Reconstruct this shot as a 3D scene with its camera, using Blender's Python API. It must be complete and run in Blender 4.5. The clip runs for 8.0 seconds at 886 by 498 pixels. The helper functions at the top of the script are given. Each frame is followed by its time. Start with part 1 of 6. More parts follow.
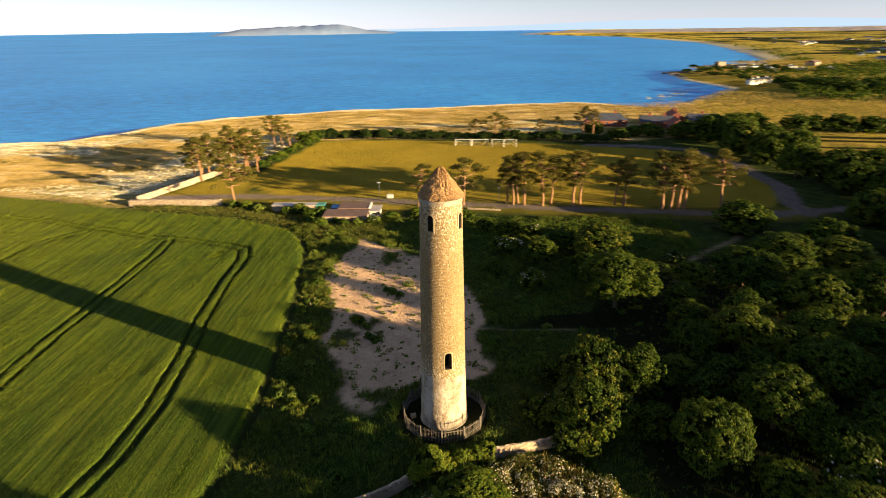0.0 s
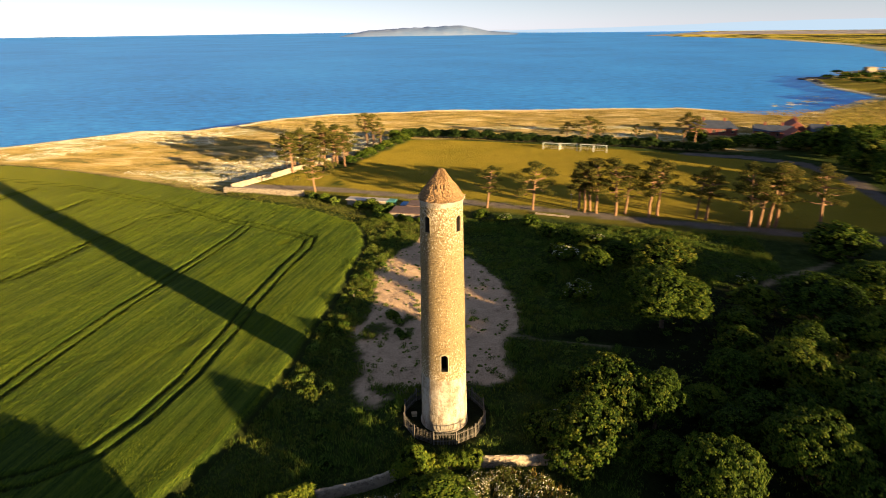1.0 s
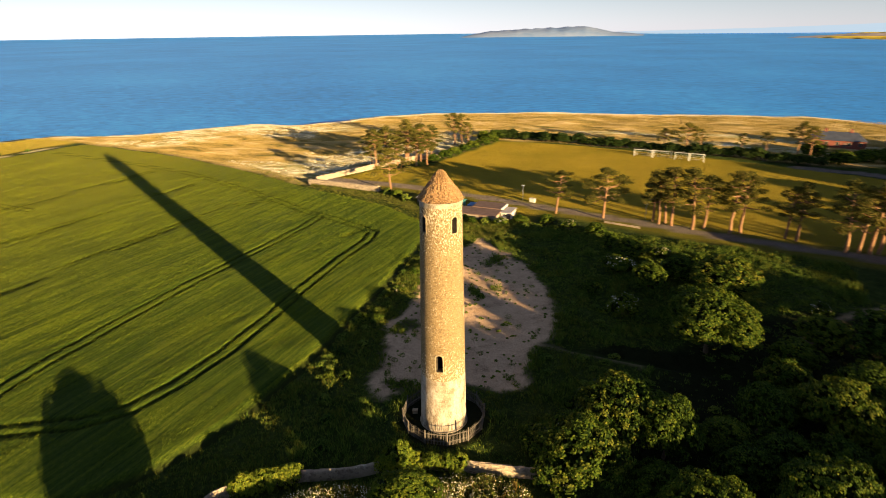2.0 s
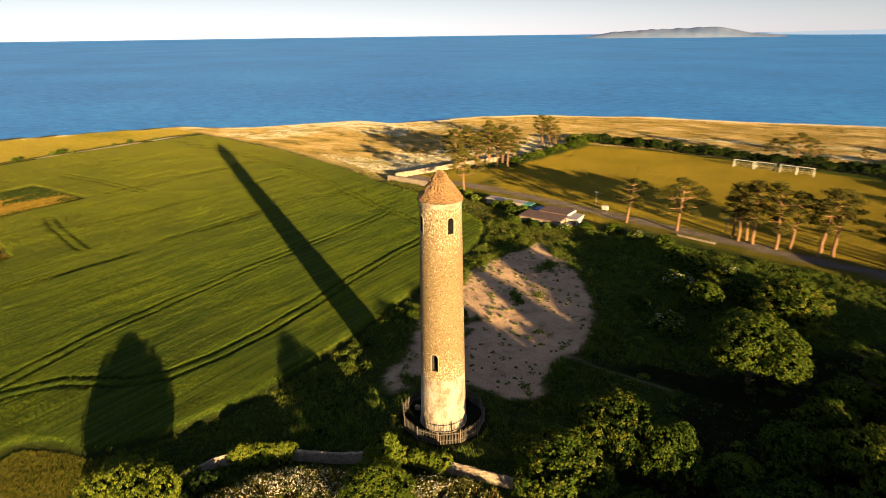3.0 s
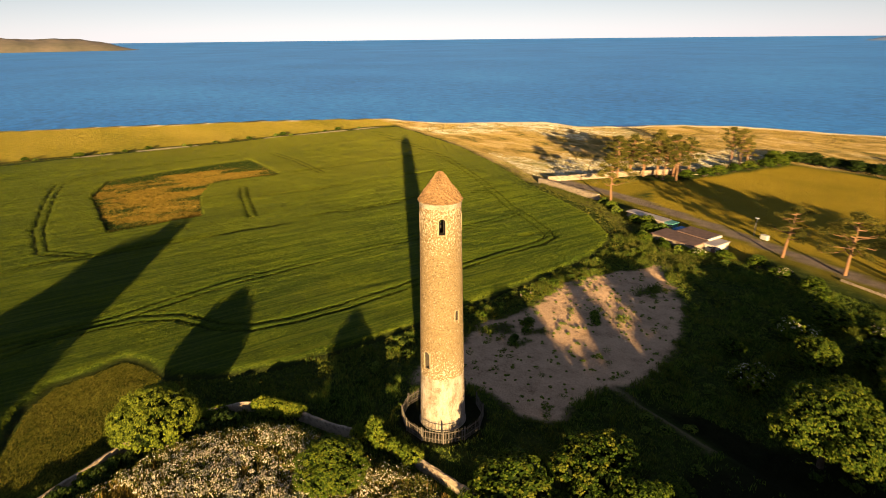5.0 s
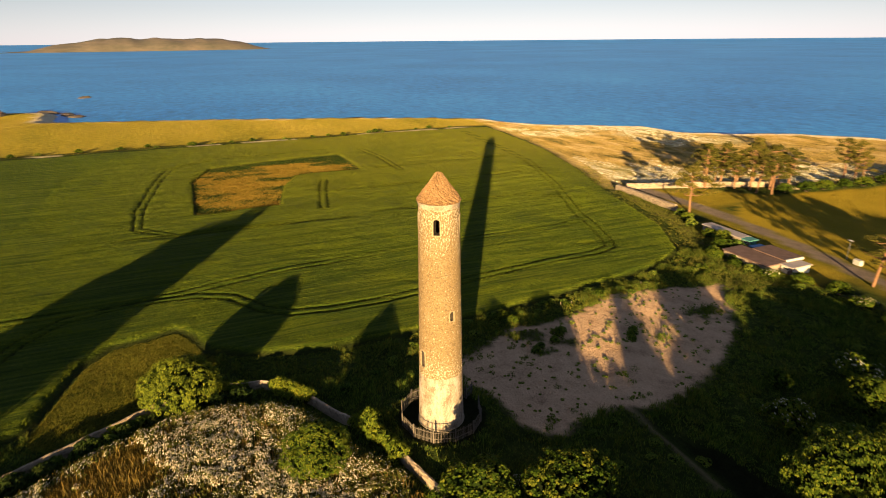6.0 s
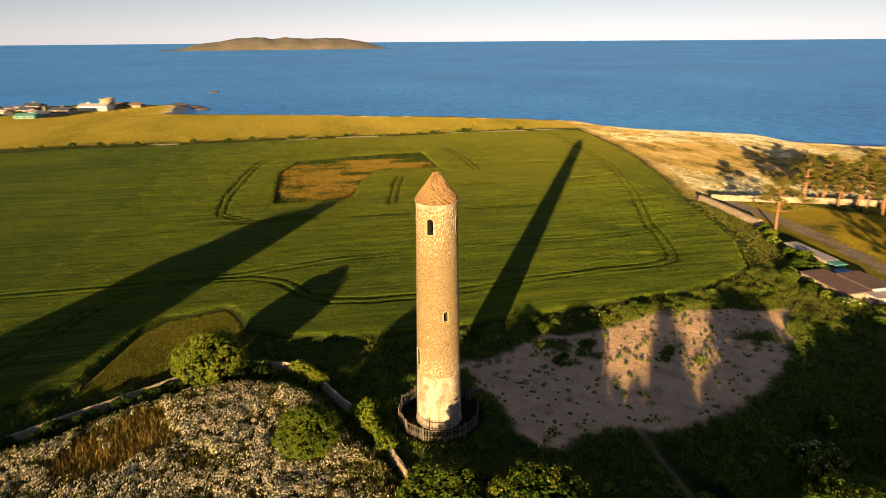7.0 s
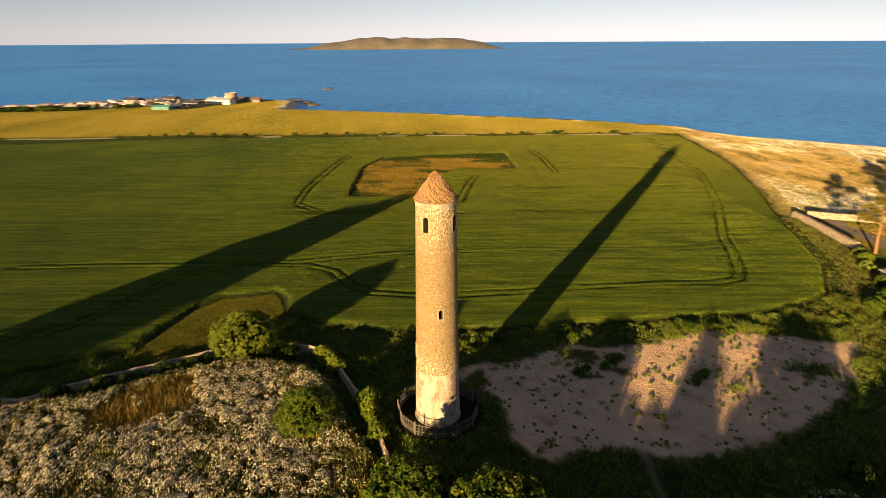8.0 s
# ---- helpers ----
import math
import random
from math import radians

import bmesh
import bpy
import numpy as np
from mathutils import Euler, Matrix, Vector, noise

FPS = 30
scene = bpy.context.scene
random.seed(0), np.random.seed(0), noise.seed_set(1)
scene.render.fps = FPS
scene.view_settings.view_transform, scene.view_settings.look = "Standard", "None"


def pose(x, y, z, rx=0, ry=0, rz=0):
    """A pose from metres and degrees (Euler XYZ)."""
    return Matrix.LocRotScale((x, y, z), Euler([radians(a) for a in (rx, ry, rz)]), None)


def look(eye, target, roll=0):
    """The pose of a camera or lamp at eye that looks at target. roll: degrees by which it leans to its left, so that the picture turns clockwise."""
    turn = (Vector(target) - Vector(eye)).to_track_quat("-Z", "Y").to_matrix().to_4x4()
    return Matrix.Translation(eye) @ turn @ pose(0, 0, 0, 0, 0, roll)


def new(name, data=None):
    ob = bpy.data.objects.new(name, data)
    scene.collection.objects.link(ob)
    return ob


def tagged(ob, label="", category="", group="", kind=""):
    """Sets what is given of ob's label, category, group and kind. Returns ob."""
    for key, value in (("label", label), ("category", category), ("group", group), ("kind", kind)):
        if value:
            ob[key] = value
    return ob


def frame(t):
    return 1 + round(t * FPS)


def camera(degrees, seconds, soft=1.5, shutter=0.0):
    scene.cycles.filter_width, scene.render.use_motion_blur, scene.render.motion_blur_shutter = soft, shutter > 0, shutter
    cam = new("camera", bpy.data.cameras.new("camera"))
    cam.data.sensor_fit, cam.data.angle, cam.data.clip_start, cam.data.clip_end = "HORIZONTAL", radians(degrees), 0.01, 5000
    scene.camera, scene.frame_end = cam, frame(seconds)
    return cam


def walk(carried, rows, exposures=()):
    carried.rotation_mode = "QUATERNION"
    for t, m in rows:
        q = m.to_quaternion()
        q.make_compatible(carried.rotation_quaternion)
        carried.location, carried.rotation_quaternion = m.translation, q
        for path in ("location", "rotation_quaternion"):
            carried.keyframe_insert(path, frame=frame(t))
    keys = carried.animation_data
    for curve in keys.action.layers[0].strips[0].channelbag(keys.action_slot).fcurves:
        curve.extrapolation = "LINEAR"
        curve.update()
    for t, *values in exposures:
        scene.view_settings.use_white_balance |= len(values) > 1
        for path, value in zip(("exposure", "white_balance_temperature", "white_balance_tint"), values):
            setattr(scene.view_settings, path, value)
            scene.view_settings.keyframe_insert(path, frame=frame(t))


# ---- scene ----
cam = camera(75.6, 8.0, 0.85, 0.7)
PATH = [
    (0, (1.105, -49.629, 38.611), (0.924, -40.313, 34.979), -0.82),
    (0.5, (6.005, -49.209, 38.565), (4.892, -39.950, 34.954), -0.81),
    (1, (10.896, -48.374, 38.527), (8.862, -39.266, 34.935), -0.80),
    (1.5, (15.712, -47.121, 38.495), (12.778, -38.254, 34.921), -0.79),
    (2, (20.391, -45.448, 38.469), (16.590, -36.909, 34.912), -0.77),
    (2.5, (24.880, -43.360, 38.448), (20.252, -35.233, 34.908), -0.75),
    (3, (29.130, -40.867, 38.433), (23.724, -33.228, 34.908), -0.73),
    (3.5, (33.098, -37.982, 38.422), (26.971, -30.902, 34.911), -0.70),
    (4, (36.749, -34.725, 38.415), (29.961, -28.268, 34.918), -0.67),
    (4.5, (40.052, -31.118, 38.412), (32.670, -25.342, 34.926), -0.64),
    (5, (42.982, -27.190, 38.412), (35.078, -22.146, 34.937), -0.60),
    (5.5, (45.522, -22.973, 38.415), (37.169, -18.704, 34.950), -0.56),
    (6, (47.659, -18.504, 38.420), (38.935, -15.049, 34.963), -0.52),
    (6.5, (49.388, -13.827, 38.426), (40.371, -11.217, 34.977), -0.47),
    (7, (50.707, -8.986, 38.435), (41.481, -7.247, 34.991), -0.42),
    (7.5, (51.623, -4.036, 38.443), (42.271, -3.187, 35.005), -0.37),
    (8, (52.149, 0.970, 38.453), (42.757, 0.913, 35.019), -0.31),
]
walk(cam, [(t, look(eye, target, roll)) for t, eye, target, roll in PATH],
     exposures=[(0, 2.24, 5400, 0), (1.5, 2.12, 5500, 0), (3.5, 1.9, 5870, 3), (8, 1.79, 5980, 4)])


# ---------------------------------------------------------------- light
SUN_AZ = (0.883, -0.469)
SUN_EL = 8.1
sun = new("sun", bpy.data.lights.new("sun", "SUN"))
sun.data.energy, sun.data.angle, sun.data.color = 5.0, radians(0.6), (1.0, 0.62, 0.25)
c_el = math.cos(radians(SUN_EL))
sun.matrix_world = look((900 * SUN_AZ[0] * c_el, 900 * SUN_AZ[1] * c_el, 900 * math.sin(radians(SUN_EL))), (0, 0, 0))

world = bpy.data.worlds.new("world")
scene.world = world
world.use_nodes = True
wt = world.node_tree
sky = wt.nodes.new("ShaderNodeTexSky")
sky.sky_type, sky.sun_disc = "NISHITA", False
sky.sun_elevation, sky.sun_rotation = radians(SUN_EL), math.atan2(SUN_AZ[0], SUN_AZ[1])
sky.air_density, sky.dust_density, sky.ozone_density = 1.0, 0.0, 1.0
pale = wt.nodes.new("ShaderNodeHueSaturation")
pale.inputs["Saturation"].default_value = 0.4
cool = wt.nodes.new("ShaderNodeMix")
cool.data_type, cool.blend_type = "RGBA", "MULTIPLY"
cool.inputs[0].default_value, cool.inputs[7].default_value = 1.0, (0.98, 0.945, 1.11, 1)
wt.links.new(sky.outputs[0], pale.inputs["Color"])
wt.links.new(pale.outputs[0], cool.inputs[6])
wt.links.new(cool.outputs[2], wt.nodes["Background"].inputs[0])
wt.nodes["Background"].inputs[1].default_value = 0.031


# ---------------------------------------------------------------- numeric tools
def smooth(a, b, v):
    k = np.clip((v - a) / (b - a), 0, 1)
    return k * k * (3 - 2 * k)


def lattice(ix, iy, seed):
    h = (ix.astype(np.int64) * 374761393 + iy.astype(np.int64) * 668265263 + seed * 1442695041) & 0xFFFFFFFF
    h = ((h ^ (h >> 13)) * 1274126177) & 0xFFFFFFFF
    return ((h ^ (h >> 16)) & 0xFFFFFF) / float(0xFFFFFF)


def vnoise(x, y, size, seed=0):
    """Smooth value noise in 0..1 with cells of that size."""
    x, y = np.asarray(x, float) / size, np.asarray(y, float) / size
    ix, iy = np.floor(x), np.floor(y)
    fx, fy = x - ix, y - iy
    fx, fy = fx * fx * (3 - 2 * fx), fy * fy * (3 - 2 * fy)
    a, b = lattice(ix, iy, seed), lattice(ix + 1, iy, seed)
    c, d = lattice(ix, iy + 1, seed), lattice(ix + 1, iy + 1, seed)
    return (a * (1 - fx) + b * fx) * (1 - fy) + (c * (1 - fx) + d * fx) * fy


def fnoise(x, y, size, seed=0):
    return 0.55 * vnoise(x, y, size, seed) + 0.3 * vnoise(x, y, size / 2.3, seed + 7) + 0.15 * vnoise(x, y, size / 5.1, seed + 13)


def line_distance(points, x, y):
    best = np.full(np.shape(x), 1e18)
    for (ax, ay), (bx, by) in zip(points[:-1], points[1:]):
        dx, dy = bx - ax, by - ay
        k = np.clip(((x - ax) * dx + (y - ay) * dy) / (dx * dx + dy * dy), 0, 1)
        best = np.minimum(best, (x - ax - k * dx) ** 2 + (y - ay - k * dy) ** 2)
    return np.sqrt(best)


def inside(poly, x, y):
    x, y = np.asarray(x, float), np.asarray(y, float)
    odd = np.zeros(x.shape, bool)
    for (ax, ay), (bx, by) in zip(poly, poly[1:] + poly[:1]):
        if ay != by:
            odd ^= ((ay > y) != (by > y)) & (x < (bx - ax) * (y - ay) / (by - ay) + ax)
    return odd


def depth_in(poly, x, y):
    """Distance to the outline, positive inside."""
    d = line_distance(poly + poly[:1], x, y)
    return np.where(inside(poly, x, y), d, -d)


def steps(*runs):
    """A rising run of grid lines: (start, end, step) after one another."""
    out = []
    for a, b, s in runs:
        out += list(np.linspace(a, b, max(2, int(round((b - a) / s)) + 1))[:-1])
    return np.array(out + [runs[-1][1]])


# ---------------------------------------------------------------- materials
def material(name, rough=0.8, spec=0.3, metal=0.0):
    m = bpy.data.materials.new(name)
    m.use_nodes = True
    b = m.node_tree.nodes["Principled BSDF"]
    b.inputs["Roughness"].default_value = rough
    b.inputs["Specular IOR Level"].default_value = spec
    b.inputs["Metallic"].default_value = metal
    return m, m.node_tree, b


def ramp(nt, source, stops):
    r = nt.nodes.new("ShaderNodeValToRGB")
    e = r.color_ramp.elements
    while len(e) < len(stops):
        e.new(0.5)
    for k, (p, c) in zip(e, stops):
        k.position, k.color = p, (*c, 1) if len(c) == 3 else c
    nt.links.new(source, r.inputs[0])
    return r.outputs[0]


def tex_noise(nt, scale, detail=4, rough=0.6, stretch=(1, 1, 1), distort=0.0):
    g = nt.nodes.new("ShaderNodeNewGeometry")
    m = nt.nodes.new("ShaderNodeMapping")
    m.inputs["Scale"].default_value = stretch
    n = nt.nodes.new("ShaderNodeTexNoise")
    n.inputs["Scale"].default_value, n.inputs["Detail"].default_value = scale, detail
    n.inputs["Roughness"].default_value, n.inputs["Distortion"].default_value = rough, distort
    nt.links.new(g.outputs["Position"], m.inputs[0])
    nt.links.new(m.outputs[0], n.inputs["Vector"])
    return n.outputs[0]


def mix(nt, fac, a, b, blend="MIX"):
    n = nt.nodes.new("ShaderNodeMix")
    n.data_type, n.blend_type = "RGBA", blend
    for k, v in ((0, fac), (6, a), (7, b)):
        if hasattr(v, "is_linked"):
            nt.links.new(v, n.inputs[k])
        else:
            n.inputs[k].default_value = v if k == 0 else (*v, 1)
    return n.outputs[2]


def math_node(nt, op, a, b=0.0):
    n = nt.nodes.new("ShaderNodeMath")
    n.operation = op
    for k, v in ((0, a), (1, b)):
        if hasattr(v, "is_linked"):
            nt.links.new(v, n.inputs[k])
        else:
            n.inputs[k].default_value = v
    return n.outputs[0]


def bump(nt, b, height, strength=0.5, distance=0.1):
    n = nt.nodes.new("ShaderNodeBump")
    n.inputs["Strength"].default_value, n.inputs["Distance"].default_value = strength, distance
    nt.links.new(height, n.inputs["Height"])
    nt.links.new(n.outputs[0], b.inputs["Normal"])


def grainy(name, dark, light, scale=6.0, fine=40.0, rough=0.85, bumped=0.3, bump_size=0.03, spec=0.25, metal=0.0, island=0.0, thing=0.0):
    """Two scales of variation between two colours, with relief."""
    m, nt, b = material(name, rough, spec, metal)
    big, small = tex_noise(nt, scale), tex_noise(nt, fine, 3)
    f = math_node(nt, "ADD", math_node(nt, "MULTIPLY", big, 0.65), math_node(nt, "MULTIPLY", small, 0.35))
    if island:
        g = nt.nodes.new("ShaderNodeNewGeometry")
        f = math_node(nt, "ADD", f, math_node(nt, "MULTIPLY", math_node(nt, "SUBTRACT", g.outputs["Random Per Island"], 0.5), island))
    if thing:
        o = nt.nodes.new("ShaderNodeObjectInfo")
        f = math_node(nt, "ADD", f, math_node(nt, "MULTIPLY", math_node(nt, "SUBTRACT", o.outputs["Random"], 0.5), thing))
    nt.links.new(ramp(nt, f, [(0.3, dark), (0.7, light)]), b.inputs["Base Color"])
    if bumped:
        bump(nt, b, small, bumped, bump_size)
    return m


def foliage(name, dark, light, tip, rough=0.6):
    """Leaves: each one its own shade, with light coming through."""
    m, nt, b = material(name, rough, 0.06)
    b.inputs["Diffuse Roughness"].default_value = 0.8
    g = nt.nodes.new("ShaderNodeNewGeometry")
    o = nt.nodes.new("ShaderNodeObjectInfo")
    f = math_node(nt, "ADD", math_node(nt, "MULTIPLY", g.outputs["Random Per Island"], 0.6), math_node(nt, "MULTIPLY", tex_noise(nt, 0.5, 3), 0.5))
    f = math_node(nt, "ADD", f, math_node(nt, "MULTIPLY", math_node(nt, "SUBTRACT", o.outputs["Random"], 0.5), 0.3))
    col = ramp(nt, f, [(0.2, dark), (0.6, light), (0.95, tip)])
    nt.links.new(col, b.inputs["Base Color"])
    t = nt.nodes.new("ShaderNodeBsdfTranslucent")
    nt.links.new(col, t.inputs[0])
    s = nt.nodes.new("ShaderNodeMixShader")
    s.inputs[0].default_value = 0.25
    nt.links.new(b.outputs[0], s.inputs[1])
    nt.links.new(t.outputs[0], s.inputs[2])
    nt.links.new(s.outputs[0], nt.nodes["Material Output"].inputs[0])
    return m


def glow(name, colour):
    """A plain far backdrop whose even emission stands in for daylit haze."""
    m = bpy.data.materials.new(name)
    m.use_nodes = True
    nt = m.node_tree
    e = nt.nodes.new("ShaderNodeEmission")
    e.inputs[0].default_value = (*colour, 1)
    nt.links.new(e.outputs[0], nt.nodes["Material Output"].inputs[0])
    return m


def ground_material():
    m, nt, b = material("ground", 0.95, 0.03)
    b.inputs["Diffuse Roughness"].default_value = 0.8
    masks = []
    for name in ("m_one", "m_two", "m_three"):
        a = nt.nodes.new("ShaderNodeAttribute")
        a.attribute_name = name
        s = nt.nodes.new("ShaderNodeSeparateColor")
        nt.links.new(a.outputs["Color"], s.inputs[0])
        masks += [s.outputs[0], s.outputs[1], s.outputs[2]]
    sand, dune, pitch, road, gold, shore, blossom, wood, dirt = masks
    big, mid, fine = tex_noise(nt, 0.05, 4), tex_noise(nt, 0.45, 4), tex_noise(nt, 4.0, 4)
    both = math_node(nt, "ADD", math_node(nt, "MULTIPLY", mid, 0.6), math_node(nt, "MULTIPLY", fine, 0.4))
    col = ramp(nt, both, [(0.3, (0.012, 0.02, 0.005)), (0.5, (0.035, 0.052, 0.011)), (0.7, (0.085, 0.1, 0.022))])
    wide = math_node(nt, "ADD", math_node(nt, "MULTIPLY", tex_noise(nt, 0.012, 3, 0.5, (0.6, 2.2, 1)), 0.7), math_node(nt, "MULTIPLY", mid, 0.3))
    col = mix(nt, gold, col, ramp(nt, wide, [(0.34, (0.2, 0.19, 0.02)), (0.46, (0.42, 0.33, 0.035)), (0.6, (0.54, 0.4, 0.06))]))
    # near-black for hedgerows and woods, also carrying painted shade of wood and hollow
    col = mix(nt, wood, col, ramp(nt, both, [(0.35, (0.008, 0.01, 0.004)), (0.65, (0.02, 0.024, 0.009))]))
    streak = math_node(nt, "ADD", math_node(nt, "MULTIPLY", tex_noise(nt, 0.09, 5, 0.65, (0.7, 1.5, 1), 0.6), 0.7), math_node(nt, "MULTIPLY", fine, 0.3))
    col = mix(nt, dune, col, ramp(nt, streak, [(0.38, (0.1, 0.1, 0.03)), (0.5, (0.38, 0.27, 0.08)), (0.62, (0.62, 0.47, 0.24))]))
    flowers = math_node(nt, "ADD", math_node(nt, "MULTIPLY", tex_noise(nt, 0.22, 5, 0.7, (0.55, 1.5, 1), 0.4), 0.75), math_node(nt, "MULTIPLY", fine, 0.25))
    col = mix(nt, blossom, col, ramp(nt, flowers, [(0.42, (0.24, 0.22, 0.08)), (0.52, (0.5, 0.46, 0.28)), (0.6, (0.84, 0.8, 0.66))]))
    mown = math_node(nt, "ADD", math_node(nt, "MULTIPLY", big, 0.5), math_node(nt, "MULTIPLY", fine, 0.5))
    col = mix(nt, pitch, col, ramp(nt, mown, [(0.35, (0.19, 0.155, 0.013)), (0.65, (0.33, 0.245, 0.024))]))
    col = mix(nt, dirt, col, ramp(nt, both, [(0.3, (0.16, 0.12, 0.07)), (0.7, (0.34, 0.26, 0.17))]))
    col = mix(nt, sand, col, ramp(nt, both, [(0.3, (0.28, 0.19, 0.12)), (0.44, (0.53, 0.365, 0.24)), (0.6, (0.64, 0.45, 0.3))]))
    col = mix(nt, shore, col, ramp(nt, both, [(0.3, (0.6, 0.5, 0.34)), (0.7, (0.85, 0.76, 0.58))]))
    col = mix(nt, road, col, ramp(nt, both, [(0.3, (0.11, 0.09, 0.085)), (0.7, (0.22, 0.18, 0.16))]))
    nt.links.new(col, b.inputs["Base Color"])
    bump(nt, b, both, 1.0, 1.1)
    return m


def crop_material():
    m, nt, b = material("cereal_crop", 0.8, 0.03)
    b.inputs["Diffuse Roughness"].default_value = 1.0
    a = nt.nodes.new("ShaderNodeAttribute")
    a.attribute_name = "rut"
    rows = tex_noise(nt, 1.0, 5, 0.7, (1.7, 0.05, 1), 0.15)
    fine, big = tex_noise(nt, 4.5, 4, 0.75, (1.4, 0.6, 1)), tex_noise(nt, 0.03, 4)
    f = math_node(nt, "ADD", math_node(nt, "MULTIPLY", rows, 0.45), math_node(nt, "MULTIPLY", fine, 0.4))
    f = math_node(nt, "ADD", f, math_node(nt, "MULTIPLY", big, 0.15))
    col = ramp(nt, f, [(0.38, (0.018, 0.04, 0.005)), (0.5, (0.072, 0.112, 0.011)), (0.62, (0.17, 0.2, 0.016))])
    p = nt.nodes.new("ShaderNodeAttribute")
    p.attribute_name = "yellow_tone"
    col = mix(nt, p.outputs["Fac"], col, (0.185, 0.195, 0.016))
    col = mix(nt, math_node(nt, "MULTIPLY", a.outputs["Fac"], 0.85), col, (0.025, 0.03, 0.01))
    nt.links.new(col, b.inputs["Base Color"])
    bump(nt, b, math_node(nt, "ADD", rows, math_node(nt, "MULTIPLY", fine, 0.8)), 1.0, 0.8)
    return m


def rubble_material(name, base, pale, dark, lime=0.62, scale=3.2, bands=()):
    """Rubble masonry: each stone its own shade, pits between, lime and lichen over it."""
    m, nt, b = material(name, 0.92, 0.15)
    g = nt.nodes.new("ShaderNodeNewGeometry")
    v = nt.nodes.new("ShaderNodeTexVoronoi")
    v.inputs["Scale"].default_value = scale
    mp = nt.nodes.new("ShaderNodeMapping")
    mp.inputs["Scale"].default_value = (1, 1, 1.6)
    nt.links.new(g.outputs["Position"], mp.inputs[0])
    nt.links.new(mp.outputs[0], v.inputs["Vector"])
    s = nt.nodes.new("ShaderNodeSeparateColor")
    nt.links.new(v.outputs["Color"], s.inputs[0])
    fine, big = tex_noise(nt, 11.0, 5, 0.75), tex_noise(nt, 0.9, 5, 0.75, (1, 1, 0.4))
    f = math_node(nt, "ADD", math_node(nt, "MULTIPLY", s.outputs[0], 0.5), math_node(nt, "MULTIPLY", fine, 0.5))
    col = ramp(nt, f, [(0.12, dark), (0.42, base), (0.85, tuple(min(1, c * 1.45) for c in base))])
    speck = tex_noise(nt, 7.5, 3, 0.75, (1, 1, 0.7))
    dots = speck
    if bands:
        # lime survives best in certain courses
        xyz = nt.nodes.new("ShaderNodeSeparateXYZ")
        nt.links.new(g.outputs["Position"], xyz.inputs[0])
        along = math_node(nt, "MULTIPLY", xyz.outputs[2], 1 / 27.0)
        more = ramp(nt, along, [(z / 27.0, (10 * a, 10 * a, 10 * a)) for z, a in bands])
        dots = math_node(nt, "ADD", speck, math_node(nt, "MULTIPLY", more, 0.1))
    col = mix(nt, ramp(nt, dots, [(0.6, (0, 0, 0)), (0.68, (0.8, 0.8, 0.8))]), col, pale)
    col = mix(nt, ramp(nt, speck, [(0.28, (0.7, 0.7, 0.7)), (0.37, (0, 0, 0))]), col, tuple(0.6 * c for c in dark))
    patch = math_node(nt, "ADD", math_node(nt, "MULTIPLY", big, 0.6), math_node(nt, "MULTIPLY", fine, 0.4))
    col = mix(nt, ramp(nt, patch, [(lime - 0.07, (0, 0, 0)), (lime + 0.05, (1, 1, 1))]), col, pale)
    nt.links.new(col, b.inputs["Base Color"])
    h = math_node(nt, "SUBTRACT", math_node(nt, "MULTIPLY", fine, 0.6), math_node(nt, "MULTIPLY", v.outputs["Distance"], 0.9))
    bump(nt, b, h, 0.8, 0.05)
    return m


def sea_material():
    m, nt, b = material("sea_water", 0.4, 0.16)
    big = tex_noise(nt, 0.004, 4, 0.6, (1, 1, 1))
    # light and dark of the ripples painted into the water colour by noise
    ripple_tone = math_node(nt, "ADD", math_node(nt, "MULTIPLY", tex_noise(nt, 0.12, 5, 0.75, (0.7, 1.2, 1), 0.3), 0.42), math_node(nt, "MULTIPLY", tex_noise(nt, 0.5, 4, 0.75, (0.7, 1.2, 1)), 0.33))
    big = math_node(nt, "ADD", math_node(nt, "MULTIPLY", big, 0.25), ripple_tone)
    nt.links.new(ramp(nt, big, [(0.4, (0.014, 0.155, 0.52)), (0.5, (0.034, 0.27, 0.82)), (0.59, (0.085, 0.42, 0.93))]), b.inputs["Base Color"])
    w = math_node(nt, "ADD", tex_noise(nt, 0.12, 5, 0.65, (0.5, 1.2, 1)), math_node(nt, "MULTIPLY", tex_noise(nt, 0.9, 3), 0.25))
    bump(nt, b, w, 0.5, 0.6)
    return m


